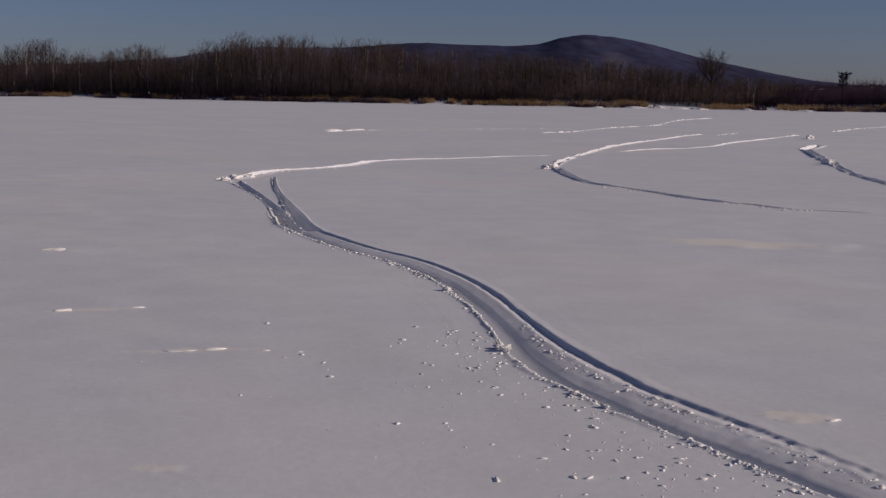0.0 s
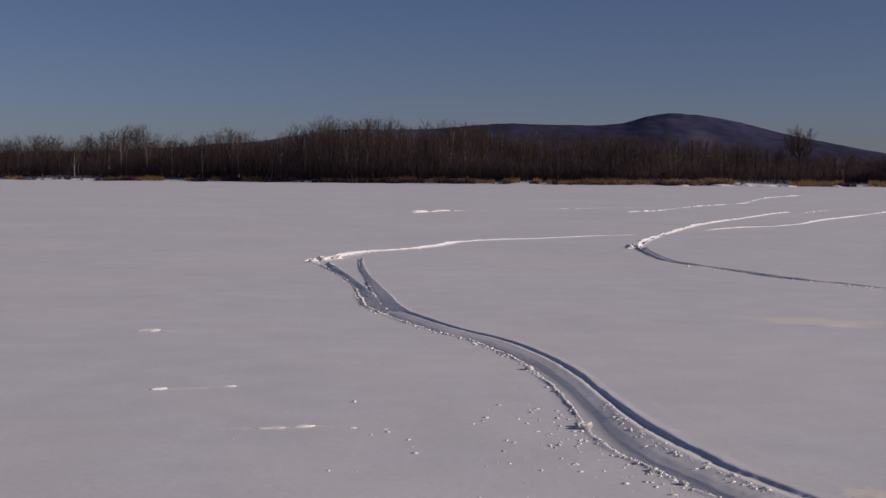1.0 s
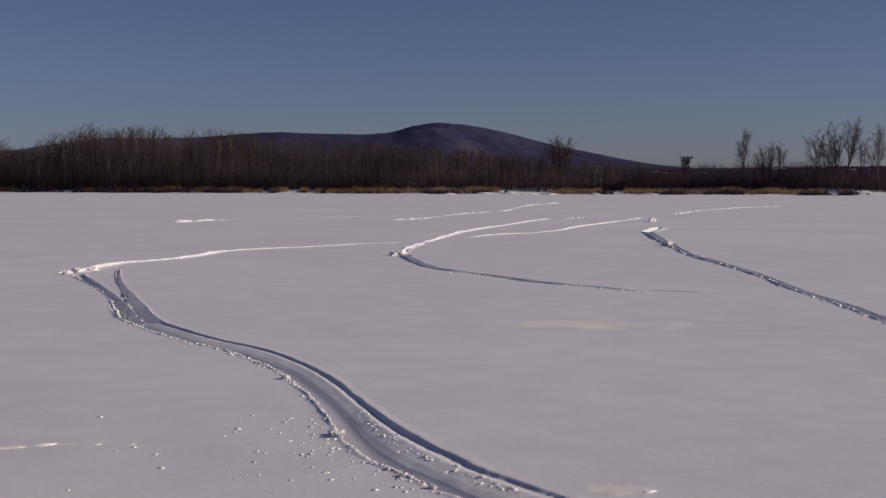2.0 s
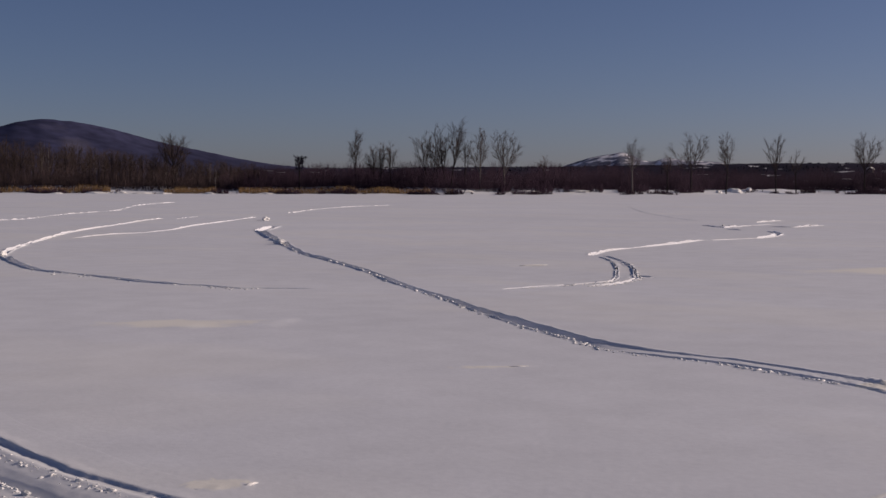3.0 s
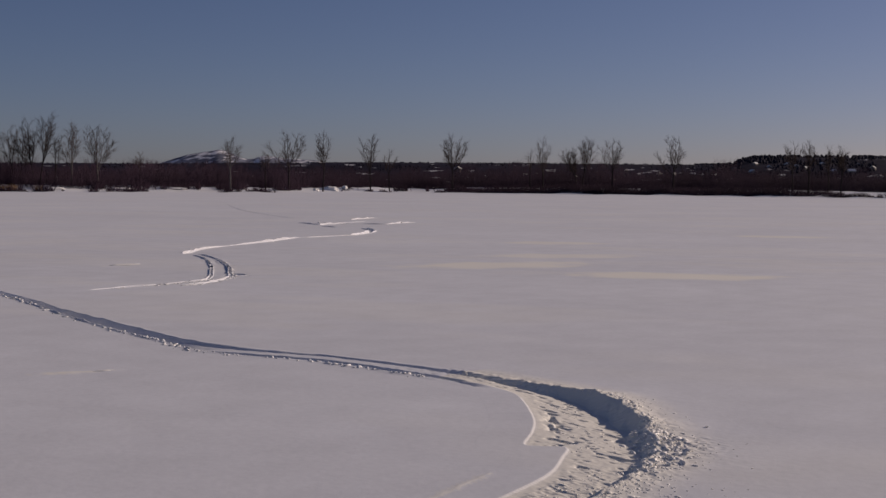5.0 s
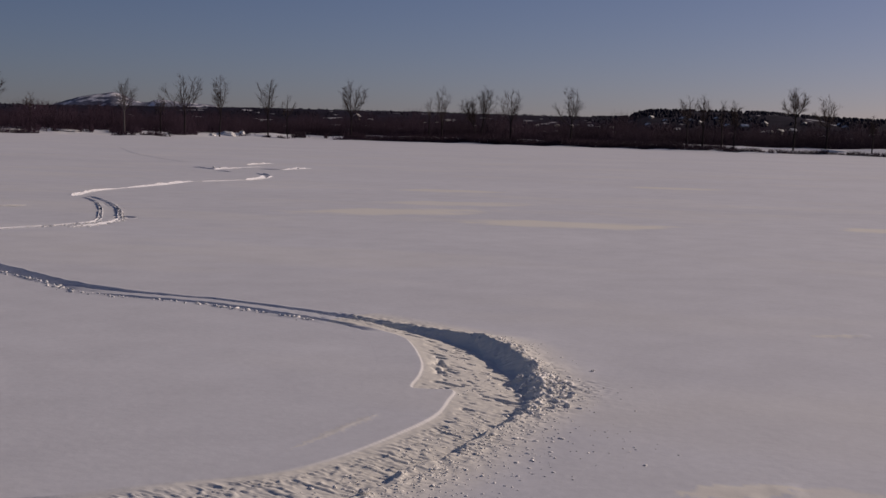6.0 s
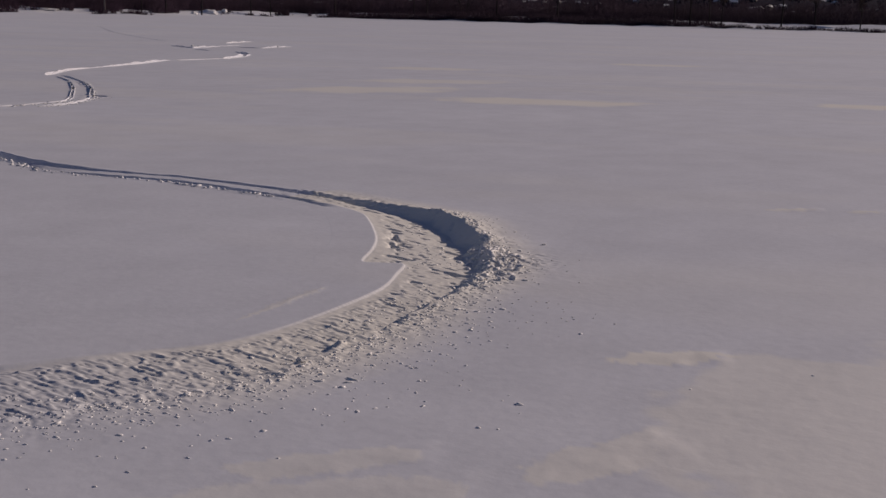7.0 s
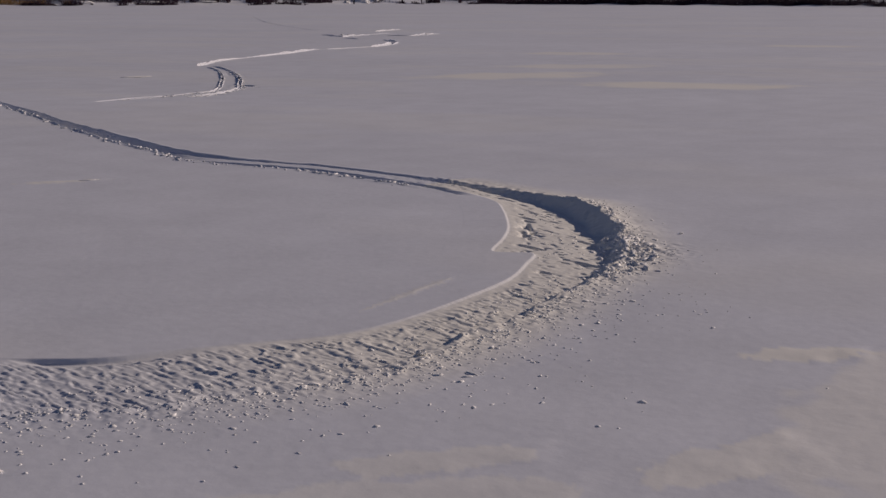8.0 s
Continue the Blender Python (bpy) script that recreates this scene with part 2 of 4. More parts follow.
TRACKS["zig_inner"] = [(14.3, 17.6, 0.08, 0.09), (14.8, 17.7, 0.10, 0.13), (15.3, 17.8, 0.10, 0.14), (15.9, 18.3, 0.09, 0.12), (16.6, 19.1, 0.08, 0.10), (18.1, 20.9, 0.08, 0.10), (19.6, 22.9, 0.07, 0.08), (20.5, 24.4, 0.08, 0.06)]
TRACKS["zig_outer"] = [(14.3, 17.2, 0.08, 0.08), (14.6, 17.2, 0.10, 0.12), (15.2, 17.4, 0.10, 0.15), (16.1, 18.0, 0.10, 0.14), (16.8, 18.8, 0.09, 0.12), (17.9, 20.1, 0.08, 0.11), (19.3, 22.0, 0.08, 0.09), (20.2, 23.4, 0.08, 0.08), (20.9, 24.7, 0.08, 0.07)]
TRACKS["zig_spur"] = [(16.7, 18.6, 0.08, 0.08), (16.8, 18.6, 0.12, 0.13), (16.7, 18.3, 0.08, 0.06)]
TRACKS["zig_far"] = [(20.7, 25.0, 0.17, 0.12), (21.7, 25.9, 0.19, 0.16), (22.9, 26.8, 0.17, 0.15), (23.9, 27.3, 0.11, 0.10), (25.3, 28.0, 0.13, 0.11), (27.2, 29.0, 0.17, 0.15), (29.4, 30.3, 0.15, 0.13), (29.9, 30.3, 0.11, 0.08), (30.6, 30.4, 0.12, 0.10), (31.5, 30.6, 0.12, 0.10), (32.7, 30.8, 0.13, 0.12)]
TRACKS["zig_end"] = [(32.6, 30.8, 0.16, 0.10), (34.3, 31.8, 0.20, 0.15), (36.4, 33.5, 0.18, 0.14), (38.1, 35.5, 0.15, 0.10)]
TRACKS["far_loop"] = [(41.2, 42.4, 0.12, 0.03), (40.5, 41.2, 0.18, 0.10), (40.0, 40.3, 0.20, 0.12), (39.7, 39.7, 0.16, 0.08)]
TRACKS["far_bar"] = [(39.7, 39.5, 0.15, 0.05), (40.3, 39.8, 0.32, 0.20), (41.3, 40.3, 0.32, 0.20), (42.0, 40.7, 0.18, 0.06)]
TRACKS["far_under"] = [(38.6, 38.3, 0.14, 0.05), (38.2, 37.5, 0.16, 0.09), (38.0, 37.0, 0.14, 0.05)]
TRACKS["far_mid"] = [(41.8, 40.5, 0.15, 0.05), (43.6, 41.5, 0.20, 0.10), (45.3, 42.1, 0.18, 0.08)]
TRACKS["far_top"] = [(47.2, 44.9, 0.20, 0.08), (48.9, 45.8, 0.25, 0.15), (50.8, 46.7, 0.20, 0.12)]
TRACKS["far_low"] = [(42.4, 39.7, 0.15, 0.05), (42.5, 38.8, 0.20, 0.10), (42.8, 38.6, 0.15, 0.05), (44.2, 39.2, 0.25, 0.14), (45.2, 39.6, 0.25, 0.14), (45.9, 39.7, 0.15, 0.06)]
TRACKS["far_tail"] = [(46.3, 48.3, 0.14, 0.012), (51.0, 55.5, 0.14, 0.012), (59.6, 67.6, 0.16, 0.018), (73.7, 85.4, 0.14, 0.012)]
PROFILE_Q = [-1.5, -1.2, -1.06, -1.0, -.94, -.74, -.42, -.30, 0, .30, .50, .60, .74, .88, .97, 1.06, 1.4]
PROFILE_Z = [0, .01, .06, .05, -1.0, -.94, -.40, -.27, -.14, -.07, -.02, -.04, -.11, -.125, .02, .03, 0]
DOUBLE_Q = [-1.5, -1.15, -1.05, -.98, -.85, -.62, -.52, .36, .46, .62, .86, .98, 1.1, 1.4]
DOUBLE_Z = [0, .06, .05, -.32, -.46, -.05, .10, .08, -.32, -.46, -.08, .05, .06, 0]
SINGLE_Q = [-1.4, -1.05, -.92, -.72, -.3, .4, .9, 1.05, 1.4]
SINGLE_Z = [0, .10, -.15, -.62, -.70, -.55, -.25, .06, 0]
SLIM = {"entry": .68, "hook_far": .6, "middle_far": .6, "dashes_far": .55, "short_far": .6, "dash_west": .6, "zig_far": .6, "zig_inner": .42, "zig_outer": .45, "zig_near": .9, "hook_near": .8}
CURVES = {}
for track, points in TRACKS.items():
    CURVES[track] = spline([(a, b, half * float(np.interp(math.hypot(a, b), [16, 30, 60], [1, .78, .62])) * float(np.interp(math.hypot(a, b), [12, 22], [1, SLIM.get(track, 1)])) if track != "trench" else half, depth) for a, b, half, depth in points])

# the skidded turn: its inner lip, and the crest of its outer berm with the crest's height
LIP = spline([(9.22, 7.9), (9.2, 7.3), (9.15, 6.7), (8.97, 6.2), (8.67, 5.85), (8.10, 5.34), (7.68, 5.05), (7.31, 4.84), (7.32, 4.72), (7.40, 4.60), (7.36, 4.53), (7.15, 4.42), (6.65, 4.18), (5.94, 4.02), (5.42, 3.96), (5.05, 4.0), (4.75, 4.16), (4.4, 4.33), (4.09, 4.47), (3.85, 4.70),
              (3.60, 5.0), (3.35, 5.35)])
CREST = spline([(9.56, 7.9, .002), (9.55, 7.3, .004), (9.50, 6.75, .007), (9.42, 6.3, .015), (9.34, 5.98, .026), (9.26, 5.68, .040), (9.18, 5.38, .050), (8.95, 5.10, .050), (8.56, 4.76, .045), (8.29, 4.49, .030), (8.04, 4.27, .020), (7.82, 4.10, .016), (7.45, 3.90, .017), (6.75, 3.76, .016),
                (6.2, 3.60, .012), (5.6, 3.47, .012), (5.05, 3.40, .012), (4.5, 3.42, .012), (4.0, 3.62, .012), (3.5, 3.92, .012), (3.05, 4.3, .012), (2.75, 4.75, .012)])
JUMBLE = (7.86, 4.14)       # where the berm breaks up into blocks


SHEET_CELL = .007     # the sheet's cells, as a share of their distance


def shore_distance(az):
    return np.interp(az, [-40, -13, -3, 6, 16, 34, 43, 48, 55, 66, 76, 95], [380, 345, 312, 275, 258, 256, 285, 335, 322, 280, 250, 240])


# wind crusts of creamy packed snow: x, y, half length, half width, heading, height of the lee edge, how plain the crust lies bare
CRUSTS = [(-1.0, 10.45, .36, .07, 8, .004, .6), (-.2, 8.73, .42, .06, 2, .004, .6), (-1.8, 14.45, .32, .09, 5, .014, .5), (-3.5, 25.8, .9, .2, 0, .012, .5), (-2.1, 19.0, .5, .15, 0, .010, .4), (-.3, 5.93, .13, .06, 0, .004, .6), (3.08, 6.56, .2, .13, -15, .004, .8),
          (6.2, 14.9, 1.2, .55, -20, .014, .75), (7.15, 9.75, .42, .08, -25, .006, .8), (16.7, 22.2, .6, .12, -8, .012, .6), (22.9, 16.9, 2.8, 1.3, -20, .010, .80), (27.0, 18.2, 2.4, 1.3, -30, .008, .60), (22.6, 12.4, 2.4, 1.3, -58, .010, .90)]
CRUSTS += [(33.0, 22.6, 1.8, 1.4, -35, .012, .6), (43.5, 20.3, 1.8, 1.6, -35, .012, .6), (26.9, 7.5, 1.1, 1.1, -80, .012, .9), (11.7, 3.5, .26, .09, -40, .010, .8), (12.0, 2.95, .16, .09, -40, .010, .8), (6.3, 2.10, .28, .13, -38, .006, .85),
          (6.2, .66, 2.0, 1.12, -3, .006, .52), (4.75, 1.66, .4, .16, -8, .006, .6), (4.08, 2.44, .42, .12, -30, .004, .5), (3.72, 2.28, .62, .20, -38, .004, .42), (5.0, 4.25, .12, .2, 20, 0, .0), (6.0, 4.35, .45, .03, 12, .003, .5)]


def crust_and_sun_cover(x, y):
    """How far the creamy crust lies bare, or cream stands in for sun on the turn, 0 to 1."""
    cover = .18 * np.clip(lattice(x * .45 + y * .15, y * .22 - x * .1, 111) + .5 * lattice(x * 1.3 + y * .4, y * .8, 112), 0, 1)
    for cx, cy, a, b, turn, _, plain in CRUSTS:
        m = np.where(np.hypot(x - cx, y - cy) < 2 * a + .3)[0]
        if not len(m):
            continue
        c, s = math.cos(radians(turn)), math.sin(radians(turn))
        dx, dy = x[m] - cx, y[m] - cy
        u, v = (dx * c + dy * s) / a, (-dx * s + dy * c) / b
        edge = np.hypot(u, v) + .30 * lattice(dx / b * 1.1, dy / b * 1.1, 101) + .16 * lattice(dx / b * 3.1, dy / b * 3.1, 102) + .08 * lattice(dx / b * 9, dy / b * 9, 103)
        cover[m] = np.maximum(cover[m], plain * step(-edge, -1.0, -.90 if math.hypot(cx, cy) < 12 else -.45))
    # the turn's packed floor and apron: part crust, part sunlight put into the colour
    m = np.where((x > 2.4) & (x < 10) & (y > 3) & (y < 7.2))[0]
    if len(m):
        inner, _, _, _ = beside(x[m], y[m], LIP)
        outer, _, _, _ = beside(x[m], y[m], CREST)
        cover[m] = np.maximum(cover[m], .9 * step(-inner, -.02, .04) * step(outer, -.50, -.02) * step(x[m], 3.2, 5.4))
    return cover


def ground_height(x, y, tracks=True):
    """The snow's height. Without its tracks it is sunk below them, as the bed on which the tracks' own weave lies."""
    x, y = np.asarray(x, float), np.asarray(y, float)
    r = np.hypot(x, y)
    az = np.degrees(np.arctan2(x, y))
    near = np.clip(1 - r / 90, 0, 1)
    z = near * (0.008 * lattice(x * .45 + y * .2, y * .35, 1) + 0.004 * lattice(x * 1.3 + y * .5, y * 1.1, 2) + 0.0005 * lattice(x * 4.2 + y * 1.7, y * 3.1, 3))
    # crusts with a soft windward and a sharp lee edge
    for cx, cy, length, width, turn, height, _ in CRUSTS:
        m = np.hypot(x - cx, y - cy) < 3 * length
        if not m.any():
            continue
        c, s = math.cos(radians(turn)), math.sin(radians(turn))
        u, v = (x[m] - cx) * c + (y[m] - cy) * s, -(x[m] - cx) * s + (y[m] - cy) * c
        u = u + .25 * length * lattice(v / width * 1.3, u / length, 5)
        v = v + .5 * width * lattice(u / length * 3, v / width, 6)
        z[m] += height * step(-np.abs(v) / width, -1, -.2) * step(u / length, -1.1, .7) * step(-u / length, -1.05, -.85)
    bare = np.where((r < 14) & (x > 2.0))[0]
    if len(bare):
        z[bare] += crust_and_sun_cover(x[bare], y[bare]) * (.0022 * lattice(x[bare] * 9 + y[bare] * 4, y[bare] * 13, 104) + .0012 * lattice(x[bare] * 27, y[bare] * 27, 105))
    # the tracks
    for k, (name, curve) in enumerate(CURVES.items()):
        lo, hi = curve[:, :2].min(0) - 2.5, curve[:, :2].max(0) + 2.5
        m = np.where((x > lo[0]) & (x < hi[0]) & (y > lo[1]) & (y < hi[1]))[0]
        if not len(m):
            continue
        side, along, extra, total = beside(x[m], y[m], curve)
        half, depth = extra[:, 0], extra[:, 1]
        if not tracks:
            wide = SHEET_CELL * np.hypot(x[m], y[m])
            z[m] -= (depth * 1.2 + .10) * step(-np.abs(side), -1.15 * half - 2.2 * wide, -1.15 * half - 1.1 * wide) * (along > 0) * (along < total)
            continue
        fade = step(along, 0, .3) * step(total - along, 0, .3)
        ends = (along <= 0) | (along >= total)
        near_by = np.clip(1.25 - np.hypot(x[m], y[m]) / 30, .8, 1)
        wobble = 1 + .07 * lattice(along * 2.3, side * 0, 20 + k) * near_by + .03 * lattice(along * 9, side * 2, 40 + k) * near_by
        q = side / (half * wobble)
        gap = np.interp(np.hypot(x[m], y[m]), [12, 35], [.12, 1.2 if name in ("dashes_far", "dotted_far", "short_far", "dash_west") else .6])
        rough = np.clip((.5 if name in ("dashes_far", "dotted_far", "short_far", "dash_west") else 1) + gap * lattice(along * 1.7, side * 0, 60 + k) + gap * .6 * lattice(along * 4.3, side * 0, 130 + k), .01, 2)
        lip = np.where(np.abs(q) > .98, 1 + .9 * near_by * lattice(along * 5, side * 6, 80 + k), 1)
        single = name.startswith("cusp") or name.startswith("zig") or name.startswith("hook_near") or name.startswith("far_")
        shape = np.interp(q, SINGLE_Q if single else PROFILE_Q, SINGLE_Z if single else PROFILE_Z)
        if name == "trench":     # its second groove is shallow and trampled at the near end
            shape = np.where(q > .45, shape * np.interp(y[m], [5.4, 6.9], [.35, 1]), shape)
            shape += np.where((q > .3) & (q < 1), .045 * lattice(x[m] * 21, y[m] * 21, 150) * np.interp(y[m], [5.8, 7.2], [1, .15]), 0)
        if name == "entry":      # its two grooves run together farther on
            apart = step(-np.hypot(x[m], y[m]), -15, -13)
            shape = np.interp(q, [-1.4, -1.06, -1, -.9, -.3, .5, .95, 1.06, 1.4], [0, .08, .05, -1, -.80, -.30, 0, .05, 0]) * (1 - apart) + np.interp(q, DOUBLE_Q, DOUBLE_Z) * apart
        shape = shape * depth * rough * lip
        far = np.interp(np.hypot(x[m], y[m]), [14, 32, 60], [0, .12, .20])
        edge = np.abs(q)
        shape += depth * far * rough * step(edge, .96, 1.12) * np.exp(-np.clip(edge - 1.12, 0, 9) / .20) * (1 + .35 * lattice(along * .6, np.sign(side) * 3, 120 + k))
        shape += (.0015 if name == "trench" else .004) * near_by * lattice(x[m] * 16, y[m] * 16, 90) * (np.abs(q) < 1) * np.clip(depth / .1, 0, 1)
        z[m] += shape * np.where(ends, 0, fade)
    # the skidded turn
    m = np.where((x > 1.8) & (x < 11.2) & (y > 2.2) & (y < 8.0))[0]
    if len(m):
        xs, ys = x[m], y[m]
        inner, ai, _, ti = beside(xs, ys, LIP)
        outer, ac, top, tc = beside(xs, ys, CREST)
        inner = -inner
        outer = -outer + .03 * lattice(ac * 7, outer * 4, 7) + .05 * lattice(ac * 2.2, outer, 8)
        crest = top[:, 0] * (1 + .16 * lattice(ac * 6, outer * 5, 9))
        east = step(xs, 5.8, 7.6)
        width = np.maximum(inner - outer, .05)
        deep = np.interp(xs, [3, 5, 6.2, 7.4, 8, 8.4], [.012, .020, .026, .030, .046, .058]) * np.interp(ys, [5.6, 6.3, 7.0], [1, .6, .05])
        drop = np.interp(xs, [5.2, 6.4], [.002, .009]) * np.interp(ys, [5.6, 7.0], [1, .6])
        wall = np.minimum(np.interp(xs, [5.5, 7.4, 8.2], [.05, .09, .16]) * np.interp(ys, [5.6, 7.0], [1, .4]), .45 * width)
        w = np.clip(inner / (width - wall), 0, 1)
        rise = np.clip((outer + wall) / wall, 0, 1)
        rise = .75 * rise + .25 * step(rise, 0, 1)
        profile = (-drop * step(inner, 0, .007) - (deep - drop) * w) * (1 - rise) + crest * rise
        west_wall = np.interp(xs, [3.76, 3.86, 4.10, 4.30, 4.50], [0, 1, 1, .5, 0])
        profile = profile - west_wall * .023 * step(inner, 0, .026) * (1 - step(inner, .04, .17)) * (rise <= 0)
        # small sharp ridges left by the skidding edge, all one way
        across, away = xs - .04 * ys, ys
        warp = .8 * lattice(xs * 4, ys * 4, 21) + .30 * lattice(xs * 11, ys * 11, 25)
        ridges = np.clip(1 - np.abs(lattice(across * 25 + warp, away * 4.6 + .3 * warp, 10)) / .30, 0, 1)
        small = np.clip(1 - np.abs(lattice(across * 48 - warp, away * 8 + warp, 26)) / .34, 0, 1)
        chips = np.clip(lattice(across * 44 - warp, away * 24, 11) - .25, 0, 1)
        patchy = np.clip(.5 + .7 * lattice(xs * 3.1, ys * 3.1, 22), 0, 1)
        other_way = 1 - patchy
        furrow = (.0096 * ridges * patchy + .0064 * small * (.35 + .65 * other_way) + .0045 * chips) * (1 - .93 * east) * step(xs, 2.6, 3.4) + (.0016 - .0006 * east) * lattice(xs * 38, ys * 38, 12)
        pits = -.026 * np.clip(lattice(across * 12, away * 6, 13) - .60, 0, 1) * east * 2 - .014 * np.clip(lattice(across * 30, away * 15, 23) - .50, 0, 1) * east * 2
        # a strip of the floor gouged by the ski
        u, v = (xs - 8.13) * .75 + (ys - 5.20) * .66, (ys - 5.20) * .75 - (xs - 8.13) * .66
        pits -= .030 * np.exp(-(u / .36) ** 4 - (v / .065) ** 2) * np.clip(.35 + lattice(u * 11, v * 34, 27), 0, 1)
        band = (inner > 0) & (outer < 0)
        out = outer >= 0
        spread = np.exp(-np.clip(outer, 0, 9) / .13)
        heap = np.exp(-((xs - JUMBLE[0]) ** 2 + (ys - JUMBLE[1]) ** 2) / .30 ** 2)
        broken = heap * (.016 * np.abs(lattice(xs * 11, ys * 11, 28)) + .018 * np.abs(lattice(xs * 23, ys * 23, 29)) - .010)
        apron = crest * np.exp(-np.clip(outer, 0, 9) / .22) + (.006 * lattice(xs * 14, ys * 14, 14) + .007 * lattice(xs * 31, ys * 31, 15) + furrow * .6) * spread + broken
        wall_rough = (.005 * lattice(xs * 13, ys * 13, 19) + .004 * lattice(xs * 34, ys * 34, 24)) * step(rise, 0, .3)
        dz = np.where(band, profile + (furrow + pits) * step(inner, .03, .12) * (1 - .8 * rise) + wall_rough + broken * step(rise, .6, 1), np.where(out & (inner > 0), apron, 0))
        ends = step(ai, 0, .6) * step(ti - ai, 0, .5) * step(ac, 0, .5) * step(tc - ac, 0, .5)
        z[m] += dz * ends
    # the low bank behind the shore and the land behind it
    past = r - shore_distance(az)
    z += step(past, 0, 14) * (1.0 + .5 * lattice(x * .05, y * .05, 16)) + .5 * step(past, 15, 60) * lattice(x * .02, y * .02, 17)
    z += step(past, -3, 2) * .35 * np.clip(lattice(x * .18, y * .18, 18), 0, 1)
    return z


# ---- the ground: one sheet of snow, finer where the camera looks close ----
AZ = np.concatenate([np.linspace(-180, -15, 46), np.arange(-14, 79, .2), np.linspace(80, 180, 30)[:-1]])
RAD = np.concatenate([[.4, 1.2, 2.2, 3.0], 3.6 * 1.007 ** np.arange(0, 460), 89 * 1.02 ** np.arange(1, 48),
                      [233, 242, 248, 252, 256, 260, 266, 272, 278, 285, 292, 300, 308, 316, 324, 332, 340, 350, 362, 380, 420, 500, 650, 900, 1300, 1900, 2800, 3900, 4900]])


def in_turn(x, y, margin):
    """Whether places lie in the skidded turn or within a margin of it."""
    inside = np.zeros(len(x), bool)
    m = np.where((x > 2.45 - margin) & (x < 10.45 + margin) & (y > 2.65 - margin) & (y < 8.35 + margin))[0]
    inner, ai, _, ti = beside(x[m], y[m], LIP)
    outer, ac, _, tc = beside(x[m], y[m], CREST)
    inside[m] = (-inner > -.25 - margin) & (-outer < .62 + margin) & (ai > .12 - margin) & (ai < ti - .12 + margin) & (ac > .12 - margin) & (ac < tc - .12 + margin)
    return inside


def ground():
    az, rad = np.meshgrid(np.radians(AZ), RAD)
    x, y = (rad * np.sin(az)).ravel(), (rad * np.cos(az)).ravel()
    n, rows = len(AZ), len(RAD)
    i = np.arange(rows - 1)[:, None] * n + np.arange(n)[None, :]
    j = np.arange(rows - 1)[:, None] * n + (np.arange(n)[None, :] + 1) % n
    faces = np.stack([j, j + n, i + n, i], -1).reshape(-1, 4)
    cap = len(x) + np.zeros(n, np.int64)
    k = np.arange(n)
    fan = np.stack([cap, (k + 1) % n, k, k], -1)
    inside = in_turn(x, y, 0)
    faces = faces[~inside[faces].all(1)]
    # a finer weave of the same sheet in the skidded turn
    cell = .0082
    px, py = np.meshgrid(np.arange(2.3, 10.6, cell), np.arange(2.5, 8.5, cell))
    shape = px.shape
    px, py = px.ravel(), py.ravel()
    keep = in_turn(px, py, .10)
    rim = keep & ~in_turn(px, py, .08)
    a = (np.arange(shape[0] - 1)[:, None] * shape[1] + np.arange(shape[1] - 1)[None, :]).ravel()
    weave = np.stack([a, a + 1, a + shape[1] + 1, a + shape[1]], -1)
    weave = weave[keep[weave].all(1)]
    number = np.full(len(px), -1, np.int64)
    used_ones = np.unique(weave)
    number[used_ones] = np.arange(len(used_ones)) + len(x) + 1
    px, py, rim = px[used_ones], py[used_ones], rim[used_ones]
    x, y = np.concatenate([x, [0], px]), np.concatenate([y, [0], py])
    z = np.concatenate([ground_height(x[:-len(px)], y[:-len(px)], False), ground_height(px, py) + np.where(rim, -.0005, .0002)])
    every = np.vstack([faces, number[weave]])
    ob = part("ground", np.stack([x, y, z], -1), every, SNOW, smooth=True)
    layer = ob.data.attributes.new("crust", "FLOAT", "POINT")
    layer.data.foreach_set("value", crust_and_sun_cover(x, y).astype(np.float32))
    bm = bmesh.new()
    bm.from_mesh(ob.data)
    bm.verts.ensure_lookup_table()
    for c, b, a, _ in fan:
        bm.faces.new((bm.verts[c], bm.verts[b], bm.verts[a])).smooth = True
    bm.normal_update()
    bm.to_mesh(ob.data)
    bm.free()
    return tagged(ob, "wind-packed snow on a frozen lake, cut by ski tracks", "snow ground", kind="structure")



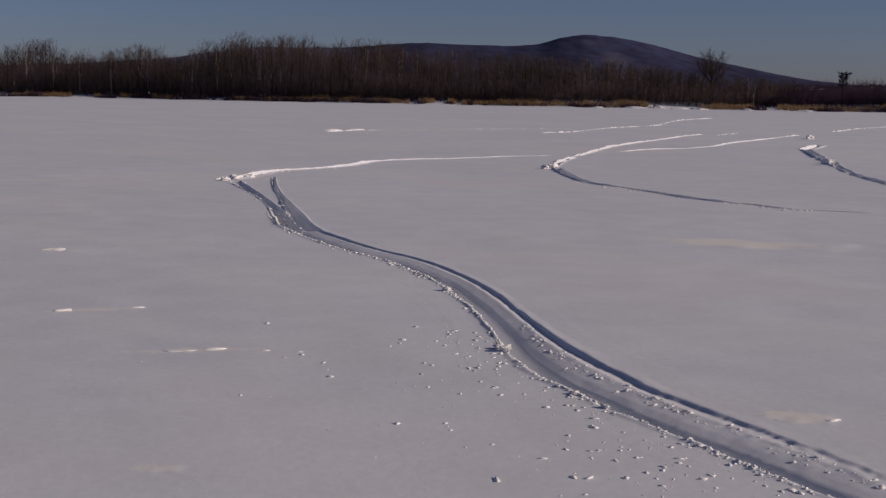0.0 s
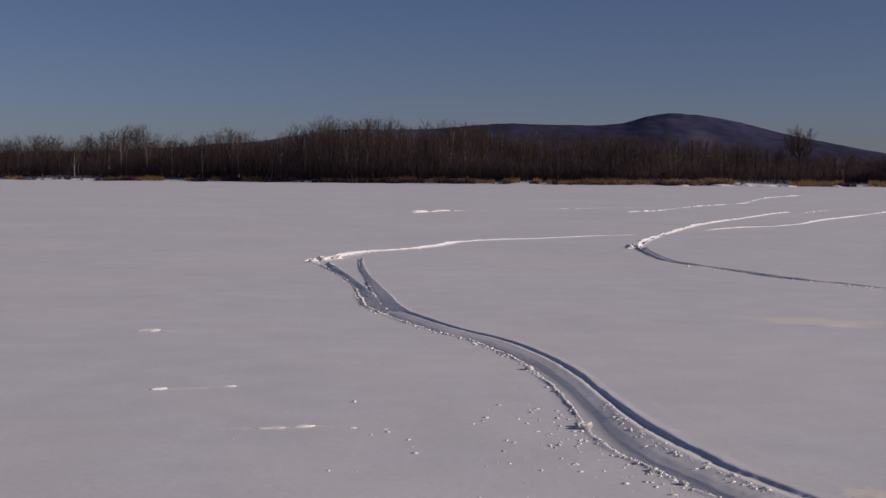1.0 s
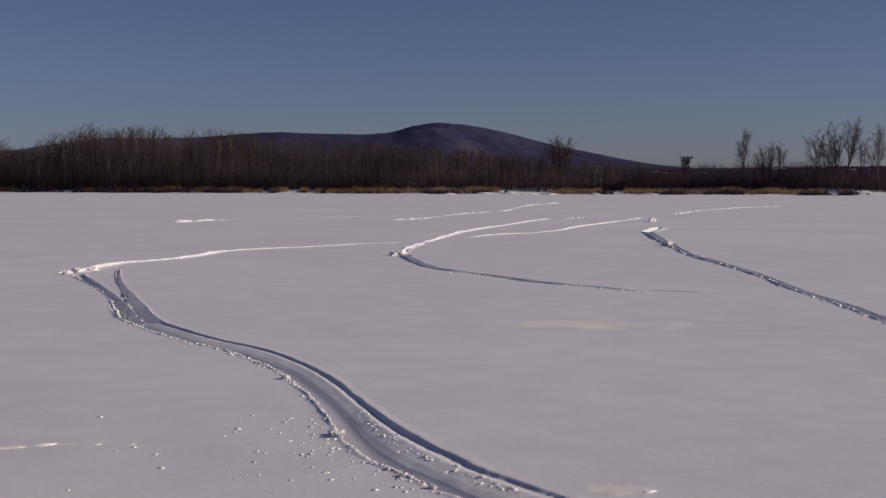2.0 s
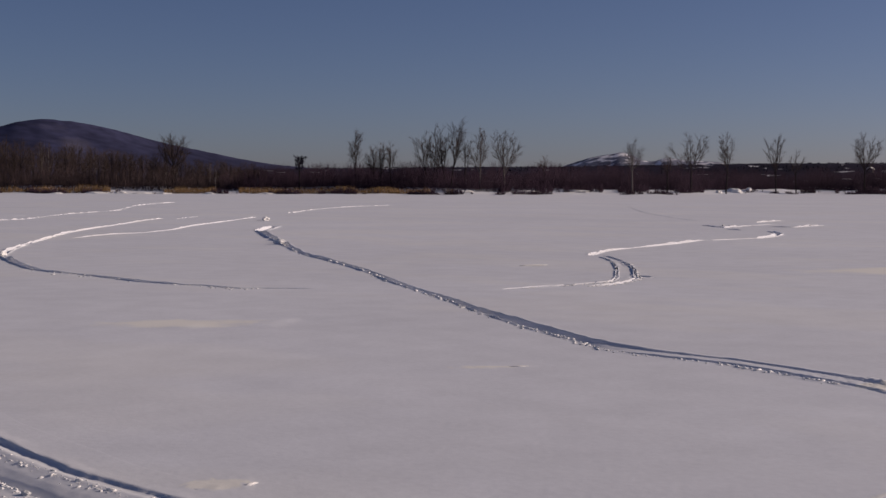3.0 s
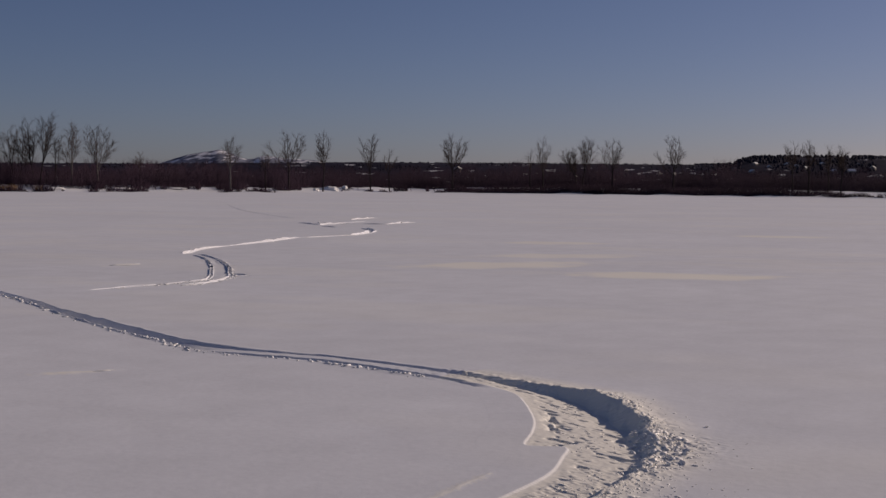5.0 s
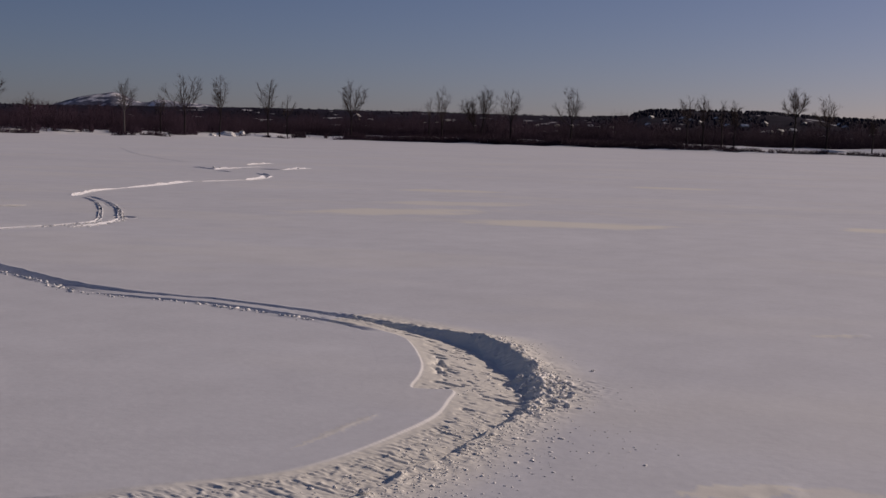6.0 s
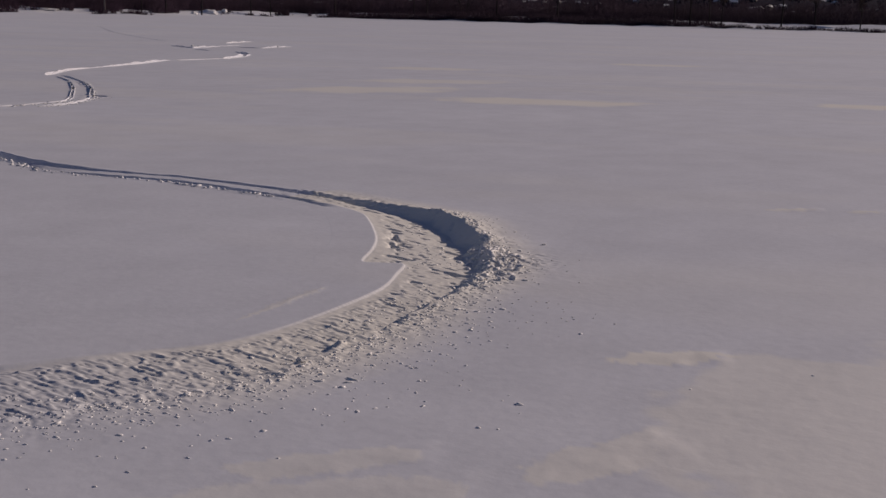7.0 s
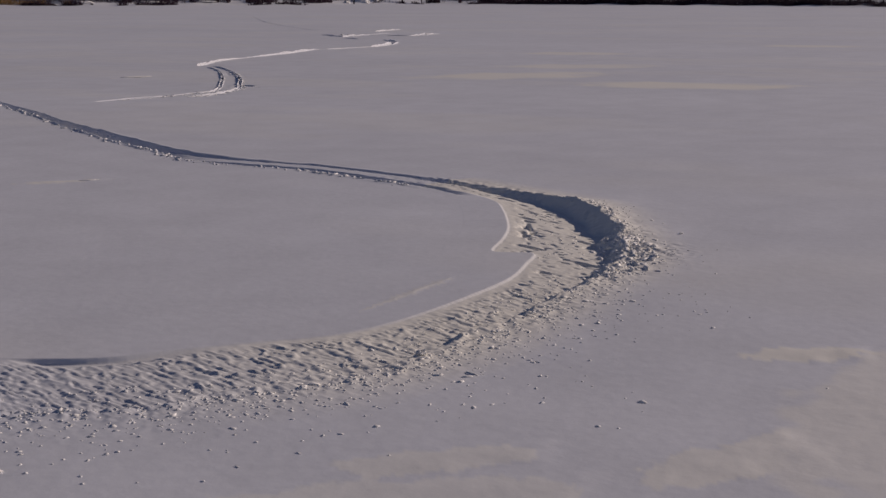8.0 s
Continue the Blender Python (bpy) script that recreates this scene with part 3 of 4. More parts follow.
def weave_track(name, label):
    """A track's own fine weave of the snow, laid along it."""
    curve = CURVES[name]
    seg = np.linalg.norm(np.diff(curve[:, :2], axis=0), axis=1)
    length = np.concatenate([[0], np.cumsum(seg)])
    marks, t = [], 0.0
    while t < length[-1]:
        marks.append(t)
        r = math.hypot(np.interp(t, length, curve[:, 0]), np.interp(t, length, curve[:, 1]))
        t += min(max(.0034 * r, .02), .15)
    marks = np.array(marks + [length[-1]])
    c = np.stack([np.interp(marks, length, curve[:, k]) for k in range(4)], -1)
    d = np.gradient(c[:, :2], axis=0)
    kern = np.array([1, 2, 3, 2, 1.0]) / 9
    d = np.stack([np.convolve(np.pad(d[:, k], 2, mode="edge"), kern, "valid") for k in (0, 1)], -1)
    d /= np.linalg.norm(d, axis=1)[:, None]
    q = np.concatenate([np.linspace(-1.35, 1.35, 46), 1.35 + np.array([.08, .18, .3, .45, .65]), -1.35 - np.array([.08, .18, .3, .45, .65])])
    q = np.sort(q)
    # the weave goes on a little past both ends, level with the snow
    past = 2.6 * SHEET_CELL * np.hypot(c[[0, -1], 0], c[[0, -1], 1]) + .06
    share = np.array([.05, .35, .65, .9, 1.0])
    head, tail = np.repeat(c[:1], 5, 0), np.repeat(c[-1:], 5, 0)
    head[:, :2] -= d[0] * (past[0] * share[::-1])[:, None]
    tail[:, :2] += d[-1] * (past[1] * share)[:, None]
    c = np.vstack([head, c, tail])
    d = np.vstack([np.repeat(d[:1], 5, 0), d, np.repeat(d[-1:], 5, 0)])
    r = np.hypot(c[:, 0], c[:, 1])
    reach = np.maximum(2.4 * c[:, 2], 1.15 * c[:, 2] + 3.4 * SHEET_CELL * r + .04)
    core = q[None, :] * c[:, 2:3]
    margin = np.linspace(0, 1, 7)[1:]
    right = 2.0 * c[:, 2:3] + (reach[:, None] - 2.0 * c[:, 2:3]) * margin[None, :]
    side = np.concatenate([-right[:, ::-1], core, right], 1)
    x = (c[:, 0:1] + d[:, 1:2] * side).ravel()
    y = (c[:, 1:2] - d[:, 0:1] * side).ravel()
    z = ground_height(x, y) + .0003 + .0005 * np.minimum(np.hypot(x, y) / 30, 2) ** 2
    rows, n = side.shape
    z = z.reshape(rows, n)
    for k, share_down in enumerate((1, .2)):
        z[:, k] -= share_down * (.0009 + .00005 * r)
        z[:, -1 - k] -= share_down * (.0009 + .00005 * r)
    z[[0, -1]] -= .0009 + .00005 * r[[0, -1], None]
    z = z.ravel()
    # where another track lies nearer, or the skidded turn, that one's weave shows
    own = np.abs(side / c[:, 2:3])
    own[:5] += 5
    own[-5:] += 5
    own = own.ravel()
    other = np.zeros(len(x), bool)
    for k, rival in CURVES.items():
        if k == name:
            continue
        lo, hi = rival[:, :2].min(0) - 1, rival[:, :2].max(0) + 1
        m = np.where((x > lo[0]) & (x < hi[0]) & (y > lo[1]) & (y < hi[1]))[0]
        if len(m):
            s2, a2, e2, t2 = beside(x[m], y[m], rival)
            w = np.abs(s2) / e2[:, 0]
            other[m] |= (w < own[m]) & (w < 2.3) & (a2 > 0) & (a2 < t2)
    other |= in_turn(x, y, .04)
    i = (np.arange(rows - 1)[:, None] * n + np.arange(n - 1)[None, :]).ravel()
    faces = np.stack([i, i + 1, i + n + 1, i + n], -1)
    faces = faces[~other[faces].all(1)]
    ob = part("ski_track", np.stack([x, y, z], -1), faces, SNOW, smooth=True)
    layer = ob.data.attributes.new("crust", "FLOAT", "POINT")
    layer.data.foreach_set("value", crust_and_sun_cover(x, y).astype(np.float32))
    return tagged(ob, label, "ski track", "ski tracks in the snow", "structure")


ground()
NEAR_LABELS = {"trench": "deep double-grooved ski trench in the snow", "entry": "long narrow ski track leading to a skidded turn"}
for track in TRACKS:
    weave_track(track, NEAR_LABELS.get(track, "old ski track with a raised snow edge"))


# ---- far hills ----
def ridge(name, label, mat, dist, depth, profile, rough, seed, kind="structure"):
    """A hill range: azimuths and angles of its skyline, at a distance, falling off in front and behind."""
    az = np.arange(profile[0][0], profile[-1][0] + .01, .12 if dist > 2000 else .1)
    top = np.interp(az, [p[0] for p in profile], [p[1] for p in profile])
    k = np.array([1, 2, 3, 2, 1.0]) / 9
    top = np.convolve(np.pad(top, 2, mode="edge"), k, "valid")
    rows = np.linspace(-1, 1, 25)
    verts = []
    for v in rows:
        d = dist + v * depth
        fall = math.cos(v * math.pi / 2) ** 1.3 if v < 0 else math.cos(v * math.pi / 2)
        x, y = d * np.sin(np.radians(az)), d * np.cos(np.radians(az))
        h = dist * np.tan(np.radians(top)) * fall
        h = h + fall * rough * (lattice(x / (depth * .18), y / (depth * .18), seed) * 1.0 * (1 - fall) * 2 + .06 * lattice(x / 14, y / 14, seed + 1))
        verts.append(np.stack([x, y, h - 1], -1))
    verts = np.concatenate(verts)
    n = len(az)
    i = (np.arange(24)[:, None] * n + np.arange(n - 1)[None, :])
    faces = np.stack([i, i + 1, i + n + 1, i + n], -1).reshape(-1, 4)
    return tagged(part(name, verts, faces, mat, smooth=True), label, "hill", kind=kind)


ridge("backdrop_hill", "long wooded hill tinted bluish for winter haze", HILL, 3400, 900,
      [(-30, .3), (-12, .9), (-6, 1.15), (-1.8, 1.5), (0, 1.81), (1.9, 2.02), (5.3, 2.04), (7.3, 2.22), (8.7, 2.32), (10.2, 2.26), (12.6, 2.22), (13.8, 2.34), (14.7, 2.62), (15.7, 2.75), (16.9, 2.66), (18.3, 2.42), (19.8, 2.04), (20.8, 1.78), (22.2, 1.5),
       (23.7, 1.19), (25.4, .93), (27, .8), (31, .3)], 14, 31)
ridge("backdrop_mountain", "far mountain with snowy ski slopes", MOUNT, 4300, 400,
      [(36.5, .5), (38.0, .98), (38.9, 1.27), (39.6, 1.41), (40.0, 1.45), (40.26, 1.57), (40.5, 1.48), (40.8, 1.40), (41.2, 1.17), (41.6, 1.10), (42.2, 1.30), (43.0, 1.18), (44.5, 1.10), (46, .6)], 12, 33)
ridge("backdrop_ridge", "low wooded ridge with snowy clearings", RIDGE, 1250, 330,
      [(20, .3), (24, .75), (27, .86), (32, .93), (38, .98), (45.7, 1.10), (53, 1.14), (58, 1.12), (62.3, 1.12), (62.7, 1.3), (63.2, 1.42), (66, 1.44), (68, 1.42), (70.4, 1.26), (73.3, 1.18), (78, 1.15), (90, 1.0), (110, .4)], 7, 35)


RIDGE_LINE = [(20, .3), (24, .75), (27, .86), (32, .93), (38, .98), (45.7, 1.10), (53, 1.14), (58, 1.12), (62.3, 1.12), (62.7, 1.3), (63.2, 1.42), (66, 1.44), (68, 1.42), (70.4, 1.26), (73.3, 1.18), (78, 1.15), (90, 1.0), (110, .4)]


def ridge_z(az, d):
    """The height of the low ridge's front slope."""
    v = np.clip((d - 1250) / 330, -1, 1)
    return 1250 * np.tan(np.radians(np.interp(az, [p[0] for p in RIDGE_LINE], [p[1] for p in RIDGE_LINE]))) * np.cos(v * math.pi / 2) ** 1.3 - 1


# ---- woods and trees ----
def prisms(a, b, ra, rb, sides=3):
    """Tapered prisms from points a to points b."""
    a, b = np.asarray(a, float), np.asarray(b, float)
    d = b - a
    d /= np.maximum(np.linalg.norm(d, axis=1), 1e-6)[:, None]
    ref = np.where(np.abs(d[:, 2:3]) > .9, np.array([[1.0, 0, 0]]), np.array([[0, 0, 1.0]]))
    u = np.cross(d, ref)
    u /= np.linalg.norm(u, axis=1)[:, None]
    v = np.cross(d, u)
    ang = np.arange(sides) * 2 * math.pi / sides
    ring = u[:, None] * np.cos(ang)[None, :, None] + v[:, None] * np.sin(ang)[None, :, None]
    lower = a[:, None] + ring * np.asarray(ra)[:, None, None]
    upper = b[:, None] + ring * np.asarray(rb)[:, None, None]
    verts = np.concatenate([lower, upper], 1).reshape(-1, 3)
    base = np.arange(len(a))[:, None] * 2 * sides
    k = np.arange(sides)
    quads = np.stack([k, (k + 1) % sides, sides + (k + 1) % sides, sides + k], -1)
    return verts, (base[:, :, None] + quads[None]).reshape(-1, 4)


def bare_tree(rng, height, reach, fork, limbs, branches, twigs, stems, fine=1.0, girth=1.0):
    """Segments of a leafless tree with upswept limbs: thick ones (trunk and limbs) and thin ones (branches and twigs). reach: half the crown's
    width in metres; fork: the share of the height at which the trunk parts into its limbs; fine: the twigs' thickness; girth: the trunk's."""
    trunks, thin = [], []

    def tilt(d, degrees, turn):
        u = d.orthogonal().normalized()
        u.rotate(Matrix.Rotation(turn, 3, d))
        return (d * math.cos(radians(degrees)) + u * math.sin(radians(degrees))).normalized()

    def shaft(p, d, length, r0, r1, pieces, wander, rise, into):
        """A crooked shaft; returns its pieces with their direction."""
        out = []
        for i in range(pieces):
            d = (d + Vector((rng.uniform(-1, 1), rng.uniform(-1, 1), rng.uniform(-1, 1))) * wander + Vector((0, 0, rise))).normalized()
            q = p + d * (length / pieces)
            into.append((p.copy(), q.copy(), r0 + (r1 - r0) * i / pieces, r0 + (r1 - r0) * (i + 1) / pieces))
            out.append((p.copy(), q.copy(), d.copy()))
            p = q
        return out

    for k in range(stems):
        thick = []
        trunks.append(thick)
        turn0 = rng.uniform(-.3, .3) + k * 6.28 / stems
        away = Vector((math.cos(turn0), math.sin(turn0), 0))
        base = away * (.35 if stems > 1 else 0)
        h = height * (1 if k == 0 else rng.uniform(.78, .96))
        centre = away * reach * (.52 if stems > 1 else 0)
        spread = reach * (.55 if stems > 1 else 1)
        r = (.07 + h * .0055) * (.8 if stems > 1 else 1) * girth
        fork_at = base + centre * .4 + Vector((rng.uniform(-.15, .15), rng.uniform(-.15, .15), h * fork))
        trunk = shaft(base, (fork_at - base).normalized(), (fork_at - base).length, r, r * .75, 4, .03, .02, thick)
        for i in range(limbs):
            u = .12 if i == 0 else math.sqrt(rng.uniform(.18, 1.0))
            turn = rng.uniform(-.5, .5) + i * 2.4
            start = trunk[-1][1] if i < 2 else trunk[-1 - (rng.random() < .35)][0].lerp(trunk[-1][1], rng.random())
            tip = centre + Vector((math.cos(turn) * spread * u, math.sin(turn) * spread * u, h * (1 - .20 * u * u * rng.uniform(.5, 1.6))))
            mid = start + Vector(((tip.x - start.x) * .66, (tip.y - start.y) * .66, (tip.z - start.z) * .40))
            path = []
            for n in range(7):
                f = n / 6
                path.append(start * (1 - f) ** 2 + mid * 2 * f * (1 - f) + tip * f * f + Vector((rng.uniform(-1, 1), rng.uniform(-1, 1), 0)) * .10 * (0 < n < 6))
            r0 = r * (.62 if i == 0 else rng.uniform(.32, .52))
            for n in range(6):
                thick.append((path[n], path[n + 1], r0 + (.024 - r0) * (n / 6) ** .8, r0 + (.024 - r0) * ((n + 1) / 6) ** .8))
            size = (tip - start).length
            for n in range(branches):
                f = (.16 + .84 * (n + rng.random()) / branches) * 5.99
                a, b = path[int(f)], path[int(f) + 1]
                branch = shaft(a.lerp(b, f % 1), tilt((b - a).normalized(), rng.uniform(20, 48), rng.uniform(0, 6.28)), size * rng.uniform(.16, .32) * (1.15 - .07 * f), .022 * fine, .011 * fine, 2, .10, .10, thin)
                for _ in range(twigs):
                    a2, b2, d2 = branch[rng.random() < .65]
                    shaft(a2.lerp(b2, rng.random()), tilt(d2, rng.uniform(14, 46), rng.uniform(0, 6.28)), rng.uniform(.5, 1.35), .0125 * fine, .006 * fine, 1, .08, .12, thin)
    return trunks, thin


def build_tree(name, label, seed, height, reach, fork, limbs, branches, twigs, stems, bark, fine=1.0, girth=1.0):
    rng = random.Random(seed)
    trunks, thin = bare_tree(rng, height, reach, fork, limbs, branches, twigs, stems, fine, girth)
    fit = height / max(p[1].z for p in sum(trunks, thin))
    *trunks, thin = [[(Vector((a.x, a.y, a.z * fit)), Vector((b.x, b.y, b.z * fit)), ra, rb) for a, b, ra, rb in segs] for segs in (*trunks, thin)]
    root = new(name)
    tagged(root, label, "tree", "trees along the shore")
    for title, segs, mat, sides in (*(("trunk", trunk, bark, 5) for trunk in trunks), ("crown", thin, TWIG, 3)):
        v, f = prisms([p[0] for p in segs], [p[1] for p in segs], np.array([p[2] for p in segs]), np.array([p[3] for p in segs]), sides)
        part(title, v, f, mat, root)
    return root


def place(az, d, size, turn, sink=.15):
    x, y = at(az, d)
    z = float(ground_height([x], [y])[0]) - sink
    return Matrix.LocRotScale((x, y, z), Euler((0, 0, turn)), (size, size, size))


KINDS = {
    "birch": build_tree("bare_tree", "pale-trunked leafless tree at the edge of the wood", 5, 13, 1.5, .45, 4, 9, 6, 1, PALE_BARK, 1.3),
    "sapling": build_tree("bare_tree", "thin young leafless tree in the wood", 6, 13, 1.2, .34, 4, 9, 6, 1, BARK, 1.3),
    "alder": build_tree("bare_tree", "leafless tree with a rounded brown crown in the wood", 7, 13, 2.3, .40, 6, 7, 5, 1, BARK, 1.4),
    "poplar": build_tree("bare_tree", "tall leafless tree with a wide brown crown in the wood", 9, 13, 2.0, .46, 4, 7, 5, 2, BARK, 1.4),
}
used = set()


def plant(kind, az, d, height, turn, label=""):
    m = place(az, d, height / 13 / (KINDS[kind].scale[0] if kind in used else 1), turn)
    if kind in used:
        ob = copy_thing(KINDS[kind], m)
    else:
        used.add(kind)
        ob = KINDS[kind]
        ob.matrix_basis = m
    ob["group"] = "trees along the shore"
    if label:
        ob["label"] = label
    return ob


def tall(az, top, extra=6.0):
    """Distance and height of a tree on the shore whose top stands at an angle."""
    d = float(shore_distance(az)) + extra
    return d, d * math.tan(radians(top)) + 1.7 - .6


# single trees that stand out: azimuth, angle of the top, half the crown's width, fork, limbs, branches, twigs, stems, what it looks like
SINGLE = [
    (21.05, 2.36, 3.5, .52, 13, 13, 8, 1, "leafless tree with a wide rounded crown on the shore"),
    (28.87, 2.50, 1.8, .42, 4, 15, 8, 1, "slender leafless tree with a dense narrow crown on the shore"),
    (29.82, 1.95, 2.1, .35, 5, 10, 6, 2, "thin leafless tree with a loose fan of branches on the shore"),
    (30.42, 2.00, 1.8, .40, 4, 10, 6, 1, "thin leafless tree with a faint narrow crown on the shore"),
    (32.07, 2.50, 2.9, .34, 5, 11, 9, 2, "leaning leafless tree with two dark stems on the shore"),
    (32.92, 3.02, 4.1, .40, 6, 12, 9, 2, "tallest leafless tree of the clump, with upswept limbs"),
    (33.62, 2.20, 1.2, .45, 3, 9, 5, 1, "thin leafless stem beside the tallest tree of the clump"),
    (34.27, 2.72, 2.1, .36, 5, 14, 9, 1, "upright leafless tree with a narrow dense crown in the clump"),
    (35.35, 2.52, 3.8, .40, 7, 12, 9, 1, "leafless tree with a vase of fine pale limbs on the shore"),
    (37.05, 1.40, 0.8, .55, 3, 7, 4, 1, "small thin leafless tree above the thicket"),
    (40.86, 2.36, 1.8, .46, 4, 15, 8, 1, "slender pale-trunked leafless tree on the bank"),
    (42.34, 1.65, 1.1, .50, 3, 8, 5, 1, "small leaning leafless tree above the thicket"),
    (43.34, 2.62, 4.3, .46, 7, 12, 9, 1, "leafless tree with an open fan of upswept limbs on the shore"),
    (44.81, 2.60, 2.1, .46, 5, 13, 8, 1, "leafless tree with a narrow oval crown on the snowy bank"),
    (46.86, 2.42, 3.1, .40, 5, 13, 8, 1, "leafless tree with one straight stem and short side limbs"),
    (47.69, 1.80, 1.5, .50, 3, 8, 5, 1, "small leafless tree that leans away from its neighbour"),
    (50.42, 2.56, 3.9, .46, 9, 12, 9, 1, "dark leafless tree with a full vase-shaped crown on the bank"),
    (53.80, 1.75, 0.6, .45, 2, 8, 4, 1, "thin spike of a young leafless tree on the bank"),
    (54.35, 2.45, 2.5, .44, 5, 11, 7, 1, "leafless tree with a few thin upright limbs on the bank"),
    (55.95, 2.36, 4.2, .44, 8, 11, 8, 2, "broad leafless tree with many fine upswept limbs on the bank"),
    (57.35, 2.28, 3.6, .44, 6, 11, 8, 1, "leafless tree with a V-shaped crown on the bank"),
    (59.95, 2.38, 3.6, .46, 6, 12, 9, 1, "leafless tree with a flat-topped V-shaped crown on the bank"),
    (64.90, 2.05, 2.7, .44, 5, 10, 6, 1, "faint leafless tree with a wide thin crown on the bank"),
    (65.55, 2.20, 1.5, .46, 4, 12, 7, 1, "upright leafless tree in a row on the bank"),
    (66.35, 1.95, 1.1, .46, 3, 9, 5, 1, "thin leafless tree in a row on the bank"),
    (66.85, 2.00, 1.4, .46, 4, 11, 6, 1, "small leafless tree with short upright limbs on the bank"),
    (69.30, 2.62, 2.4, .60, 7, 12, 10, 1, "tall leafless tree with a dense tuft at its top"),
    (70.63, 2.30, 2.1, .46, 6, 11, 7, 1, "dark leafless tree with a narrow vase-shaped crown on the bank"),
    (72.45, 1.50, 1.0, .46, 3, 9, 5, 1, "small leafless tree at the end of the row on the bank"),
]
rng = random.Random(11)
for k, (az, top, reach, fork, limbs, branches, twigs, stem_count, label) in enumerate(SINGLE):
    d, h = tall(az, top, rng.uniform(9, 16) if az < 40 else rng.uniform(4, 10))
    ob = build_tree("bare_tree", label, 300 + k, h * .97, reach, fork, limbs, branches + 3, twigs + 6, stem_count, GREY_BARK if az in (34.27, 35.35, 40.86) else BARK, .88, 1.35)
    ob.matrix_basis = place(az, d, 1, -radians(az) + (rng.uniform(-.3, .3) + 3.14 * rng.randrange(2) if stem_count > 1 else rng.uniform(0, 6.28)))

# the wood on the far shore
SKYLINE = [(-34, 1.5), (-20, 1.6), (-12.7, 1.44), (-11.1, 1.65), (-9.5, 1.53), (-7.8, 1.98), (-7.2, 2.3), (-6.6, 1.93), (-5.6, 1.65), (-4.2, 1.79), (-3.4, 2.04), (-2.7, 1.88), (-1.5, 1.75), (-.5, 2.2), (.7, 2.6), (1.9, 2.5), (3.4, 2.6), (4.3, 2.4),
           (6.3, 2.45), (7.5, 2.25), (8.8, 2.0), (10, 2.15), (11.5, 1.9), (13.6, 2.0), (15.5, 1.85), (17, 1.7), (18.4, 1.55), (20, 1.3), (22, 1.15), (25, .95)]
WOOD = []
for k in range(270):
    az = -16 + 41 * (k + rng.random()) / 270
    top = np.interp(az, [p[0] for p in SKYLINE], [p[1] for p in SKYLINE]) * rng.choice((1.0, .97, .9, .82, .72))
    d, h = tall(az, top, rng.uniform(4, 45))
    kind = rng.choice(("birch", "birch", "poplar", "sapling", "alder")) if az < -4 else rng.choice(("poplar", "alder", "alder", "birch", "sapling", "alder", "poplar"))
    plant(kind, az, d, h, rng.uniform(0, 6.28))
    WOOD.append((*at(az, d), h, .6 if kind == "birch" else 1.0))


def far_wood(name, label, count, az_range, extra, scale, seed):
    """More leafless trees deeper in the wood, too many and too far to count: one object."""
    r = random.Random(seed)
    kinds = []
    for k in range(5):
        trunks, thin = bare_tree(random.Random(seed + k), 13, 2.0, .42, 4, 8, 3, 1, 1.3)
        segs = trunks[0] + thin
        kinds.append(prisms([p[0] for p in segs], [p[1] for p in segs], np.array([p[2] for p in segs]), np.array([p[3] for p in segs]) + .008))
    verts, faces, n = [], [], 0
    for k in range(count):
        az = az_range[0] + (az_range[1] - az_range[0]) * (k + r.random()) / count
        top = np.interp(az, [p[0] for p in SKYLINE], [p[1] for p in SKYLINE]) * r.uniform(.6, scale)
        d, h = tall(az, top, r.uniform(*extra))
        x, y = at(az, d)
        v, f = kinds[k % 5]
        t = r.uniform(0, 6.28)
        c, s = math.cos(t), math.sin(t)
        q = v * (h / 13)
        verts.append(np.stack([q[:, 0] * c - q[:, 1] * s + x, q[:, 0] * s + q[:, 1] * c + y, q[:, 2] + .7], -1))
        faces.append(f + n)
        n += len(v)
    return tagged(part(name, np.concatenate(verts), np.concatenate(faces), TWIG), label, "wood", kind="stuff")


far_wood("leafless_wood", "dense leafless winter wood behind the shore", 180, (-34, 24), (12, 60), .97, 200)


def stems(name, label, category, mat, count, az_range, extra, height, radius, lean, seed, keep=None):
    """A thicket of thin upright stems along the shore, one object."""
    r = np.random.RandomState(seed)
    az = r.uniform(*az_range, count)
    d = shore_distance(az) + extra[0] + r.uniform(0, 1, count) * (extra[1] - extra[0]) + np.interp(az, [36, 44], [0, extra[2]])
    x, y = d * np.sin(np.radians(az)), d * np.cos(np.radians(az))
    h = height(az) * r.uniform(.45, 1.0, count) * (1 + .25 * lattice(az * 2.2, az * 0, seed))
    if keep is not None:
        m = keep(az, r)
        x, y, h = x[m], y[m], h[m]
    z = ground_height(x, y) - .1
    n = len(x)
    tip = np.stack([x + r.normal(0, lean, n) * h, y + r.normal(0, lean, n) * h, z + h], -1)
    v, f = prisms(np.stack([x, y, z], -1), tip, np.full(n, radius), np.full(n, radius * .35))
    return tagged(part(name, v, f, mat), label, category, kind="stuff")


def brush_height(az):
    return np.interp(az, [-40, 2, 8, 16, 22, 30, 40, 47, 52, 62, 66, 95], [8.5, 8.5, 6.6, 5.2, 4.5, 4.9, 5.4, 6.0, 6.9, 6.8, 5.3, 5.1])


stems("thicket", "dense brown leafless thicket behind the shore", "thicket", BROWN_BRUSH, 30000, (-34, 24), (6, 34, 16), brush_height, .034, .24, 51)
stems("thicket", "dense dark leafless thicket behind the shore", "thicket", BRUSH, 40000, (23, 92), (6, 34, 16), brush_height, .034, .26, 55)


